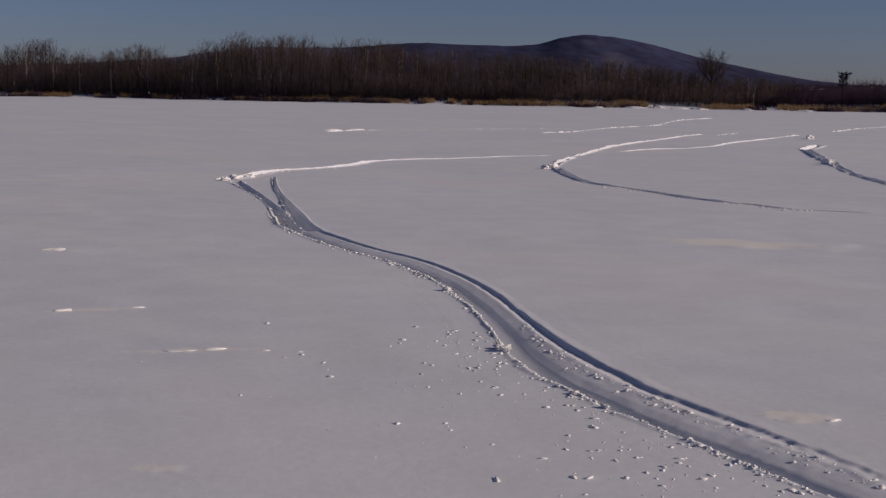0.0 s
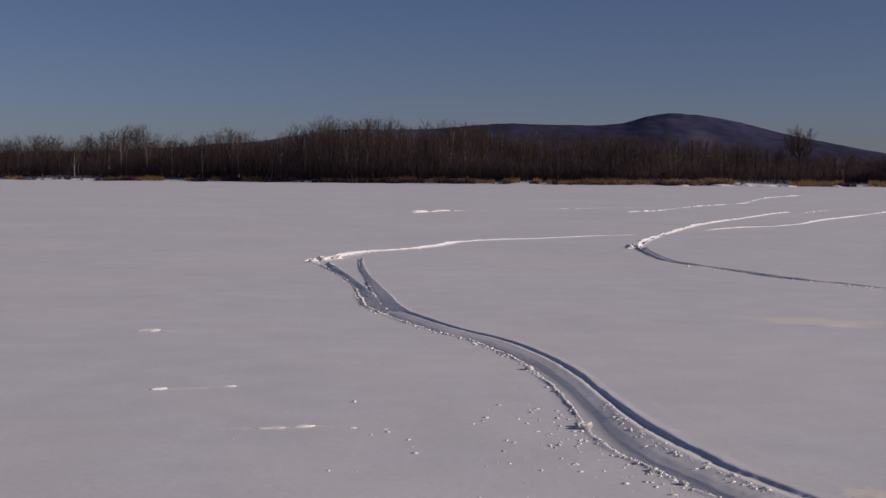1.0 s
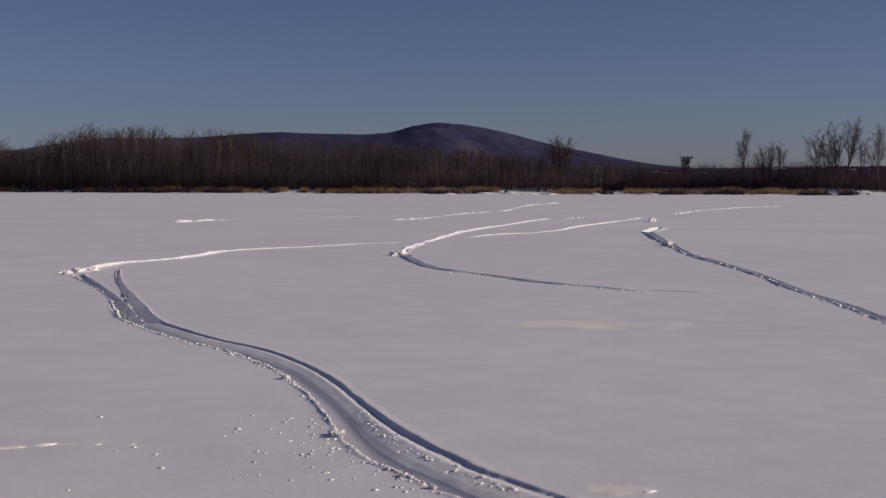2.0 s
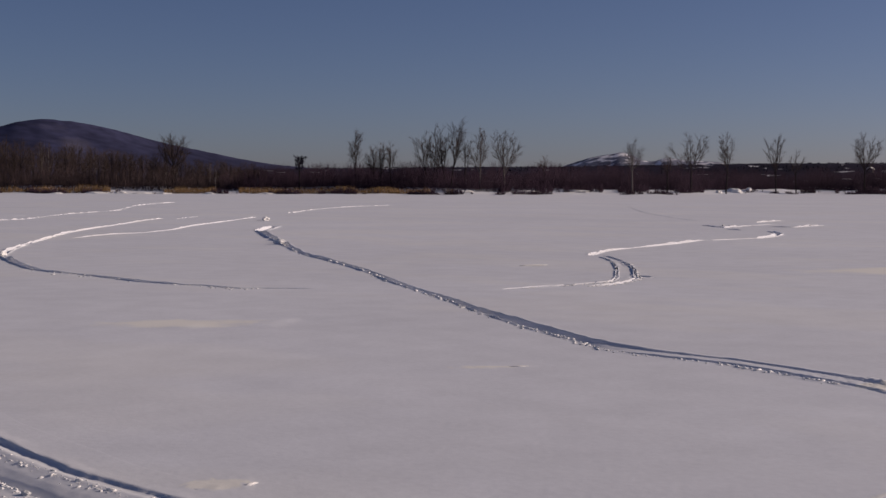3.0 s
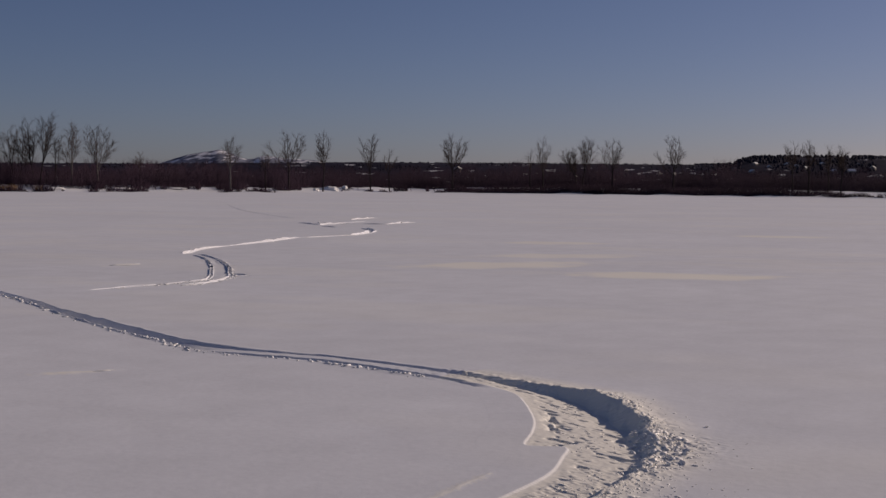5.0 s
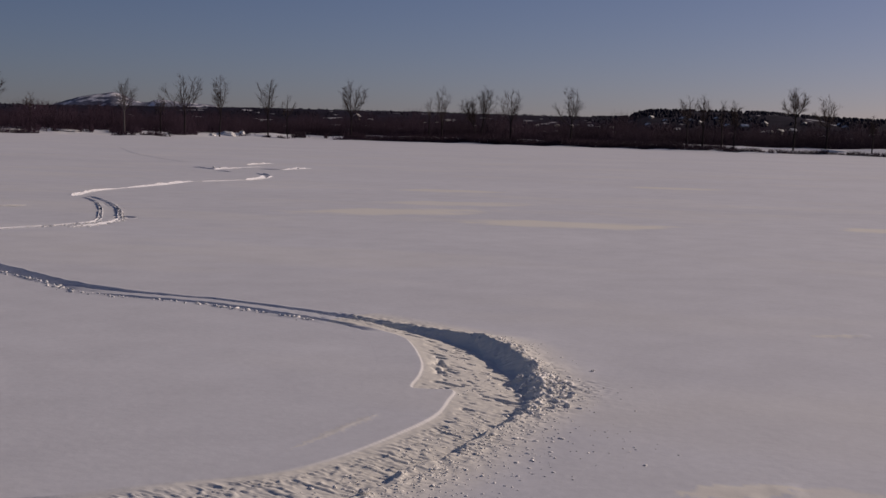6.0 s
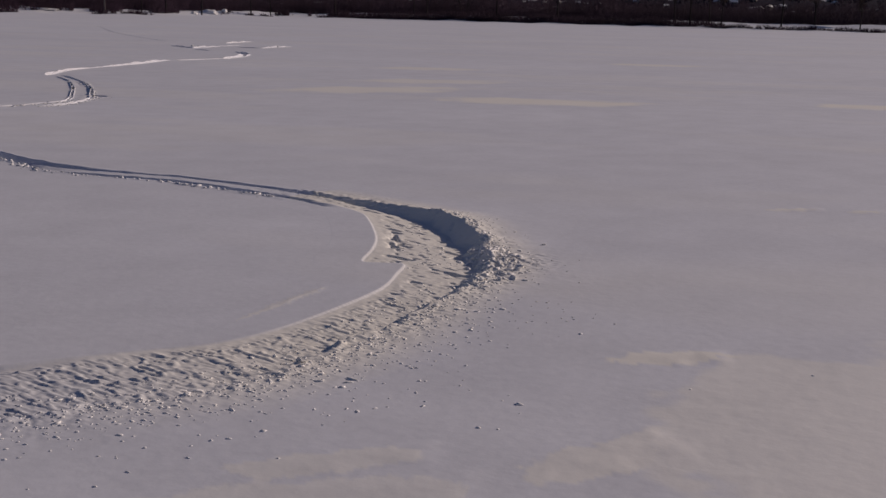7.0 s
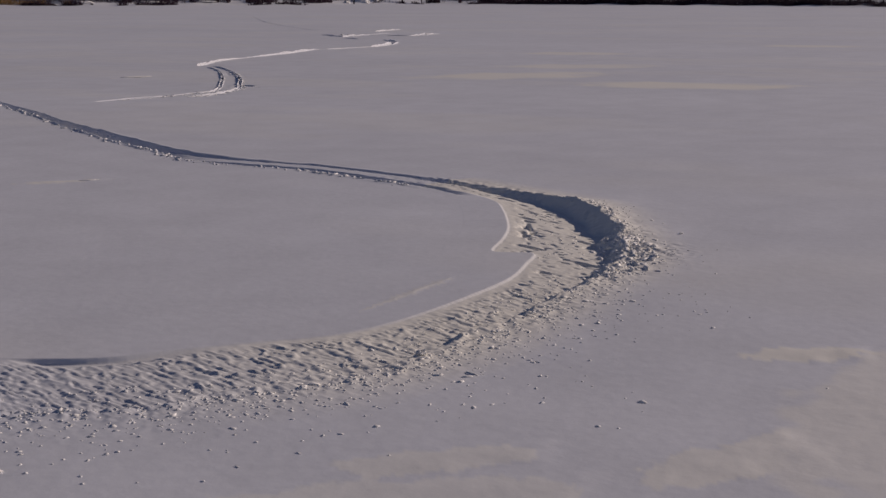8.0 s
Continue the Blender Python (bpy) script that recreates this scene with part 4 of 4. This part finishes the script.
def crown_twigs(per_tree):
    """The fine twigs that fill the crowns of the wood, one object."""
    r = np.random.RandomState(58)
    x, y, h, full = [np.repeat(np.array(WOOD)[:, k], per_tree) for k in range(4)]
    n = len(x)
    up = .42 + .58 * r.beta(1.5, 1.5, n)
    reach = h * .15 * full * np.sqrt(np.clip(1 - ((up - .68) / .34) ** 2, .05, 1)) * np.sqrt(r.rand(n))
    t = r.uniform(0, 6.28, n)
    a = np.stack([x + reach * np.cos(t), y + reach * np.sin(t), h * up * .97 + .5], -1)
    length = h * r.uniform(.06, .13, n)
    b = a + np.stack([length * (.45 * np.cos(t) + r.normal(0, .25, n)), length * (.45 * np.sin(t) + r.normal(0, .25, n)), length * r.uniform(.4, 1, n)], -1)
    v, f = prisms(a, b, np.full(n, .026), np.full(n, .012))
    return tagged(part("crown_twigs", v, f, TWIG), "fine leafless twigs in the crowns of the wood", "twigs", kind="stuff")


crown_twigs(125)


def brush_cover(az):
    return step(lattice(az * 1.3, az * 0, 70) + .5 * lattice(az * 5, az * 0, 71) + .25 * lattice(az * 17, az * 0, 72), np.interp(az, [36, 40, 49, 52], [-.4, 0, 0, -1.3]), np.interp(az, [36, 40, 49, 52], [.3, .6, .6, -.6]))


stems("shore_brush", "low dark brush along the snowy bank", "brush", BRUSH, 24000, (-34, 92), (0, 2.5, 0), lambda az: np.interp(az, [36, 44], [1.3, .85]) * brush_cover(az), .06, .4, 52,
      lambda az, r: brush_cover(az) > .06)
stems("shore_brush", "taller dark brush that comes down to the ice", "brush", BRUSH, 9000, (50.5, 67), (1.2, 8, 0), lambda az: np.interp(az, [50.5, 53, 62, 67], [.8, 2.2, 2.0, .7]), .045, .3, 57)
stems("shore_brush", "patchy dark brush round the trees on the bank", "brush", BRUSH, 6500, (35, 51), (5, 11, 0), lambda az: np.interp(az, [43.8, 44.2, 46.2, 46.6], [1.7, .5, .5, 1.7]), .045, .3, 59,
      lambda az, r: lattice(az * 1.7, az * 0, 74) + .5 * lattice(az * 6, az * 0, 75) + r.uniform(-.3, .3, len(az)) > .1)
stems("dry_reeds", "dry golden reeds along the bank", "reeds", REED, 17000, (-14, 37), (1.5, 6, 0), lambda az: np.full(len(az), 1.25), .035, .12, 53,
      lambda az, r: lattice(az * .45 + 3.3, az * 0, 72) + .3 * lattice(az * 3, az * 0, 73) > np.interp(az, [-14, 2, 4, 15, 17, 30, 37], [.1, .1, -.7, -.7, -.15, -.15, .7]))


# ---- clods of snow ----
def clods(name, label, places, sizes, seed, tall_share=.38):
    """Loose lumps of snow, one mesh."""
    r = np.random.RandomState(seed)
    t = (1 + 5 ** .5) / 2
    ico = np.array([(-1, t, 0), (1, t, 0), (-1, -t, 0), (1, -t, 0), (0, -1, t), (0, 1, t), (0, -1, -t), (0, 1, -t), (t, 0, -1), (t, 0, 1), (-t, 0, -1), (-t, 0, 1)]) / 1.9
    tri = np.array([(0, 11, 5), (0, 5, 1), (0, 1, 7), (0, 7, 10), (0, 10, 11), (1, 5, 9), (5, 11, 4), (11, 10, 2), (10, 7, 6), (7, 1, 8), (3, 9, 4), (3, 4, 2), (3, 2, 6), (3, 6, 8), (3, 8, 9), (4, 9, 5), (2, 4, 11), (6, 2, 10), (8, 6, 7), (9, 8, 1)])
    n = len(places)
    v = ico[None] * r.uniform(.45, 1.45, (n, 12, 1))
    v = v * np.stack([r.uniform(.8, 2.0, n), r.uniform(.6, 1.1, n), tall_share * r.uniform(.7, 1.4, n)], -1)[:, None]
    a = r.uniform(0, 6.28, n)
    c, s = np.cos(a)[:, None], np.sin(a)[:, None]
    v = np.stack([v[:, :, 0] * c - v[:, :, 1] * s, v[:, :, 0] * s + v[:, :, 1] * c, v[:, :, 2]], -1) * np.asarray(sizes)[:, None, None]
    x, y = places[:, 0], places[:, 1]
    z = ground_height(x, y) + np.asarray(sizes) * .12
    v = v + np.stack([x, y, z], -1)[:, None]
    f = (np.arange(n)[:, None, None] * 12 + tri[None]).reshape(-1, 3)
    return tagged(part(name, v.reshape(-1, 3), f, CLOD), label, "snow clods", kind="stuff")


def along_curve(curve, count, low, high, r, side):
    """Places strewn beside a curve: side gives metres to the right."""
    i = r.uniform(low, high, count) * (len(curve) - 1.001)
    k = i.astype(int)
    p = curve[k, :2] + (curve[k + 1, :2] - curve[k, :2]) * (i - k)[:, None]
    d = curve[k + 1, :2] - curve[k, :2]
    d /= np.linalg.norm(d, axis=1)[:, None]
    return p + np.stack([d[:, 1], -d[:, 0]], -1) * side[:, None]


def along_edge(curve, count, low, high, r, q, jitter):
    """Places strewn along a track's edge: q in half widths to the right."""
    i = r.uniform(low, high, count) * (len(curve) - 1.001)
    k = i.astype(int)
    p = curve[k] + (curve[k + 1] - curve[k]) * (i - k)[:, None]
    d = curve[k + 1, :2] - curve[k, :2]
    d /= np.linalg.norm(d, axis=1)[:, None]
    return p[:, :2] + np.stack([d[:, 1], -d[:, 0]], -1) * (p[:, 2] * q + r.normal(0, jitter, count))[:, None]


R = np.random.RandomState(5)
spots = np.vstack([
    along_curve(CURVES["trench"], 340, .02, .46, R, -.31 - R.exponential(.36, 340)),
    along_edge(CURVES["trench"], 170, .0, .45, R, -1.12, .03),
    along_edge(CURVES["trench"], 260, .0, .46, R, .36, .035),
])
clods("snow_clods", "small snow clods thrown beside the ski trench", spots, .004 + .015 * R.rand(len(spots)) ** 3, 6, .42)
edge = along_edge(CURVES["trench"], 900, .08, 1, R, -1.03, .008)
clods("snow_clods", "broken white crust along the edge of the ski trench", edge, (.004 + .007 * R.rand(900) ** 2) * (.75 + edge[:, 1] / 34), 11, .6)
spots = np.vstack([
    along_edge(CURVES["trench"], 120, .46, 1, R, -1.15, .03),
    along_edge(CURVES["trench"], 70, .82, 1, R, .0, .08),
    along_curve(CURVES["cusp_right"], 90, .0, .45, R, R.normal(-.16, .05, 90)),
    along_curve(CURVES["cusp_left"], 90, .0, 1, R, R.normal(.0, .09, 90)),
])
clods("snow_clods", "crumbled snow along the far end of the trench", spots, R.uniform(.008, .022, len(spots)) * (.7 + spots[:, 1] / 40), 9)
spots = np.vstack([
    along_curve(CREST, 380, .22, .50, R, -R.exponential(.07, 380)),
    along_curve(CREST, 320, .50, .60, R, -.02 - R.exponential(.09, 320)),
    along_curve(CREST, 1500, .60, 1, R, -.02 - R.exponential(.16, 1500)),
    along_curve(CREST, 260, .62, 1, R, -R.exponential(.30, 260)),
    along_curve(CREST, 420, .60, .98, R, R.uniform(.0, .30, 420)),
    along_curve(CREST, 110, .26, .58, R, R.uniform(.24, .6, 110)),
])
clods("snow_clods", "broken snow clods along the berm of a skidded turn", spots, R.uniform(.003, .0085, len(spots)) * np.where(R.rand(len(spots)) < .08, 1.9, 1), 7)
spots = np.vstack([
    along_curve(CREST, 150, .28, .46, R, -.03 + R.normal(0, 1, 150) * .03),
    along_curve(CREST, 430, .44, .60, R, R.normal(.0, .085, 430)),
])
clods("snow_clods", "coarse broken blocks of snow crowning the berm", spots, (.004 + .021 * R.rand(len(spots)) ** 2.0) * np.where(np.arange(len(spots)) < 150, .8, 1), 10, .55)
spots = np.vstack([
    along_curve(CURVES["hook_near"], 160, .1, 1, R, R.normal(-.1, .12, 160)),
    along_curve(CURVES["up_from_cusp"], 160, 0, .4, R, R.normal(0, .2, 160)),
    along_curve(CURVES["zig_outer"], 90, .1, .75, R, R.normal(.05, .06, 90)),
    along_curve(CURVES["zig_far"], 90, 0, 1, R, R.normal(-.08, .08, 90)),
    along_curve(CURVES["zig_near"], 90, .2, 1, R, R.normal(.05, .05, 90)),
    along_curve(CURVES["zig_inner"], 120, 0, .36, R, R.normal(.05, .05, 120)),
    along_curve(CURVES["zig_outer"], 120, 0, .45, R, R.normal(.05, .05, 120)),
])
edge = along_edge(CURVES["entry"], 520, .1, .95, R, -1.15, .035)
clods("snow_clods", "crumbled white edge of the long ski track", edge, (.006 + .014 * R.rand(520) ** 2) * (1 + edge[:, 1] / 40), 12, .6)
clods("snow_clods", "crumbled snow edges along old ski tracks", spots, R.uniform(.005, .016, len(spots)) * (1 + spots[:, 1] / 40), 8)


def chunk(x, y, size, seed):
    bm = bmesh.new()
    bmesh.ops.create_icosphere(bm, subdivisions=2, radius=1)
    noise_seed = Vector((seed * 3.7, seed * 1.3, 0))
    for v in bm.verts:
        v.co *= 1 + .6 * noise.noise(v.co * 1.7 + noise_seed)
        v.co.x *= 1.3
        v.co.z *= .6
    me = bpy.data.meshes.new("snow_chunk")
    bm.to_mesh(me)
    bm.free()
    me.materials.append(CLOD)
    ob = new("snow_chunk", me)
    z = float(ground_height([x], [y])[0])
    ob.matrix_world = Matrix.LocRotScale((x, y, z + size * .45), Euler((0, 0, seed)), (size, size, size))
    return tagged(ob, "lump of broken white snow beside a ski track", "snow chunk", "snow chunks by the tracks")


for k, (x, y, size) in enumerate([(1.90, 8.50, .035), (1.87, 8.60, .03), (1.98, 11.3, .035), (5.05, 3.40, .022), (8.12, 4.50, .03), (8.22, 4.56, .016), (8.62, 4.21, .013), (17.0, 35.0, .15), (17.6, 36.3, .13), (16.6, 34.0, .11), (8.2, 31.8, .11), (7.8, 31.0, .10), (8.4, 32.6, .10),
                                (27.2, 57.8, .17), (27.5, 58.5, .15), (.3, 26.4, .09), (.6, 26.9, .09), (.1, 26.0, .07), (2.1, 6.85, .022), (2.02, 7.2, .02), (41.3, 41.3, 0.06), (41.2, 40.8, 0.06), (40.6, 39.8, 0.06), (45.0, 39.7, 0.06)]):
    chunk(x, y, size, k)


def crust_edge(x, y, length, height, turn, seed):
    """A raised broken edge of wind crust, which catches the sun."""
    bm = bmesh.new()
    bmesh.ops.create_icosphere(bm, subdivisions=2, radius=1)
    for v in bm.verts:
        v.co *= 1 + .35 * noise.noise(v.co * 1.5 + Vector((seed * 2.1, 0, 0)))
        v.co = Vector((v.co.x * length / 2, v.co.y * length * .16, v.co.z * height))
    me = bpy.data.meshes.new("crust_edge")
    bm.to_mesh(me)
    bm.free()
    me.materials.append(CLOD)
    ob = new("crust_edge", me)
    ob.matrix_world = Matrix.LocRotScale((x, y, float(ground_height([x], [y])[0])), Euler((0, 0, radians(turn))), (1, 1, 1))
    return tagged(ob, "thin raised edge of wind crust on the snow", "snow crust", "crust edges on the snow")


for k, (x, y, length, height, turn) in enumerate([(-1.19, 10.42, .16, .016, 15), (-.64, 10.53, .12, .010, 10), (-.03, 8.73, .14, .014, 8), (-.25, 8.72, .25, .006, 2), (7.42, 9.62, .18, .008, -20), (-1.75, 14.48, .25, .016, 5), (-1.70, 14.44, .15, .012, 0), (.30, 8.66, .07, .008, 0), (.52, 8.60, .05, .008, 0), (16.9, 22.2, .7, .02, -8),
                                                  (3.25, 6.45, .10, .010, 20), (5.3, 62.0, 1.6, .10, 55), (6.6, 64.2, 1.4, .08, 55)]):
    crust_edge(x, y, length, height, turn, k)


# ---- on the far bank and the ridge behind it ----
def ridge_woods():
    """Dark treetops along the ridge's crest and slope."""
    r = np.random.RandomState(77)
    n = 6800
    az = np.where(r.rand(n) < .62, r.uniform(23, 92, n), r.uniform(61, 80, n))
    d = 1250 - 300 * r.beta(.9, 1.6, n)
    keep = (lattice(az * 1.3, d / 60, 141) + .5 * lattice(az * 4, d / 25, 142) > -.25) | (d > 1215)
    az, d = az[keep], d[keep]
    n = len(az)
    x, y = d * np.sin(np.radians(az)), d * np.cos(np.radians(az))
    z = ridge_z(az, d) - 1
    big = np.interp(az, [60, 63], [1.8, 3.3])
    h = big * r.uniform(.5, 1.15, n)
    a = np.stack([x, y, z], -1)
    mid = a + np.stack([0 * h, 0 * h, h * .55], -1)
    tip = a + np.stack([r.normal(0, .3, n), r.normal(0, .3, n), h], -1)
    v1, f1 = prisms(a, mid, h * .3, h * r.uniform(.3, .5, n), 5)
    v2, f2 = prisms(mid, tip, h * r.uniform(.3, .5, n), h * .2, 5)
    return tagged(part("ridge_woods", np.vstack([v1, v2]), np.vstack([f1, f2 + len(v1)]), CONIFER), "dark treetops on the low far ridge", "woods", kind="stuff")


ridge_woods()


def box(x0, x1, y0, y1, z0, z1):
    v = [(x, y, z) for z in (z0, z1) for x, y in ((x0, y0), (x1, y0), (x1, y1), (x0, y1))]
    return v, [(3, 2, 1, 0), (4, 5, 6, 7), (0, 1, 5, 4), (1, 2, 6, 5), (2, 3, 7, 6), (3, 0, 4, 7)]


def build_house():
    house = tagged(new("house"), "small far house with a snow-covered roof on the ridge", "house", "houses on the ridge")
    part("wall", [(-5, -3.5, -2), (5, -3.5, -2), (5, 3.5, -2), (-5, 3.5, -2), (-5, -3.5, 3), (5, -3.5, 3), (5, 3.5, 3), (-5, 3.5, 3), (-5, 0, 5.4), (5, 0, 5.4)],
         [(3, 2, 1, 0), (0, 1, 5, 4), (2, 3, 7, 6), (1, 2, 6, 9, 5), (3, 0, 4, 8, 7)], WALLS, house)
    roof = part("roof", [(-5.6, -4.2, 2.6), (5.6, -4.2, 2.6), (5.6, 0, 5.55), (-5.6, 0, 5.55), (-5.6, 4.2, 2.6), (5.6, 4.2, 2.6), (-5.6, -4.2, 3.1), (5.6, -4.2, 3.1), (5.6, 0, 6.05), (-5.6, 0, 6.05), (-5.6, 4.2, 3.1), (5.6, 4.2, 3.1)],
                [(0, 1, 2, 3), (3, 2, 5, 4), (6, 9, 8, 7), (9, 10, 11, 8), (0, 6, 7, 1), (4, 5, 11, 10), (0, 3, 9, 6), (3, 4, 10, 9), (1, 7, 8, 2), (2, 8, 11, 5)], CLOD, house, "roof under thick snow")
    part("chimney", *box(2.0, 2.8, -.4, .4, 5.0, 7.2), WALLS, roof)
    for x in (-3.2, 0.2, 3.2):
        part("window", *box(x - .6, x + .6, -3.56, -3.48, 1.0, 2.3), PANE, house)
    return house


HOUSE = build_house()
r = random.Random(8)
places = [(50.8 + k * .66 + r.uniform(-.35, .35), r.uniform(1010, 1085)) for k in range(18)] + [(63.0 + k * .42 + r.uniform(-.2, .2), r.uniform(985, 1110)) for k in range(38)]
for k, (az, d) in enumerate(places):
    x, y = at(az, d)
    size = r.uniform(.36, .62) if az < 62.5 else r.uniform(.55, .9)
    m = Matrix.LocRotScale((x, y, float(ridge_z(az, d))), Euler((0, 0, -radians(az) + r.choice((1.15, 1.5, 1.9, .4)) + r.uniform(-.2, .2))), (size, size, size))
    if k == 0:
        HOUSE.matrix_basis = m
    else:
        copy_thing(HOUSE, m)


def snow_mound(az, extra, length, height, seed):
    """A ploughed mound of snow on the bank."""
    bm = bmesh.new()
    bmesh.ops.create_icosphere(bm, subdivisions=3, radius=1)
    for v in bm.verts:
        v.co *= 1 + .3 * noise.noise(v.co * 1.8 + Vector((seed, 0, 0)))
        v.co = Vector((v.co.x * length / 2, v.co.y * 1.2, max(v.co.z, -.1) * height))
    me = bpy.data.meshes.new("snow_mound")
    bm.to_mesh(me)
    bm.free()
    me.materials.append(CLOD)
    ob = new("snow_mound", me)
    x, y = at(az, float(shore_distance(az)) + extra)
    ob.matrix_world = Matrix.LocRotScale((x, y, float(ground_height([x], [y])[0]) - .05), Euler((0, 0, -radians(az))), (1, 1, 1))
    return tagged(ob, "low mound of piled snow on the far bank", "snow mound", "snow mounds on the bank")


for k, (az, extra, length, height) in enumerate([(45.1, 10, 4.6, 1.0), (45.75, 10, 1.6, .9), (44.5, 9, 1.5, .6), (36.3, 6, 6, .5), (33.6, 6, 4, .4), (16.3, .4, 2.6, .32), (17.9, .4, 4.5, .35), (18.9, .3, 2.2, .30), (19.8, .4, 4.0, .36), (20.7, .4, 3.0, .30), (22.6, .4, 2.4, .34), (25.0, .6, 3.5, .40), (38.2, 7, 7, .4), (70.9, 6, 6, .4)]):
    snow_mound(az, extra, length, height, k * 2.3)


def pine(az, extra, height):
    """A dark conifer with a flat, ragged top."""
    root = tagged(new("pine_tree"), "dark ragged pine with a flat top on the shore", "tree", "trees along the shore")
    r = np.random.RandomState(3)
    v, f = prisms([(0, 0, 0), (.05, 0, height * .6)], [(.05, 0, height * .6), (.1, 0, height * .97)], np.array([.16, .12]), np.array([.12, .04]), 6)
    part("trunk", v, f, BARK, root)
    a, b = [], []
    for k in range(420):
        t, up = r.uniform(0, 6.28), r.beta(2.2, 1.3)
        q = (.35 + 1.0 * up ** 1.5) * np.sqrt(r.rand()) * (1 + .45 * math.sin(2.3 * t + 6 * up))
        c = np.array([q * math.cos(t) + .2 * up, q * math.sin(t), height * (.52 + .46 * up) + r.normal(0, .15)])
        a.append(c)
        b.append(c + np.array([math.cos(t) * .3, math.sin(t) * .3, r.uniform(-.05, .3)]))
    v, f = prisms(a, b, np.full(420, .07), np.full(420, .02))
    part("needles", v, f, CONIFER, root)
    x, y = at(az, float(shore_distance(az)) + extra)
    root.matrix_basis = pose(x, y, float(ground_height([x], [y])[0]) - .1)


pine(26.42, 8, 6.9)
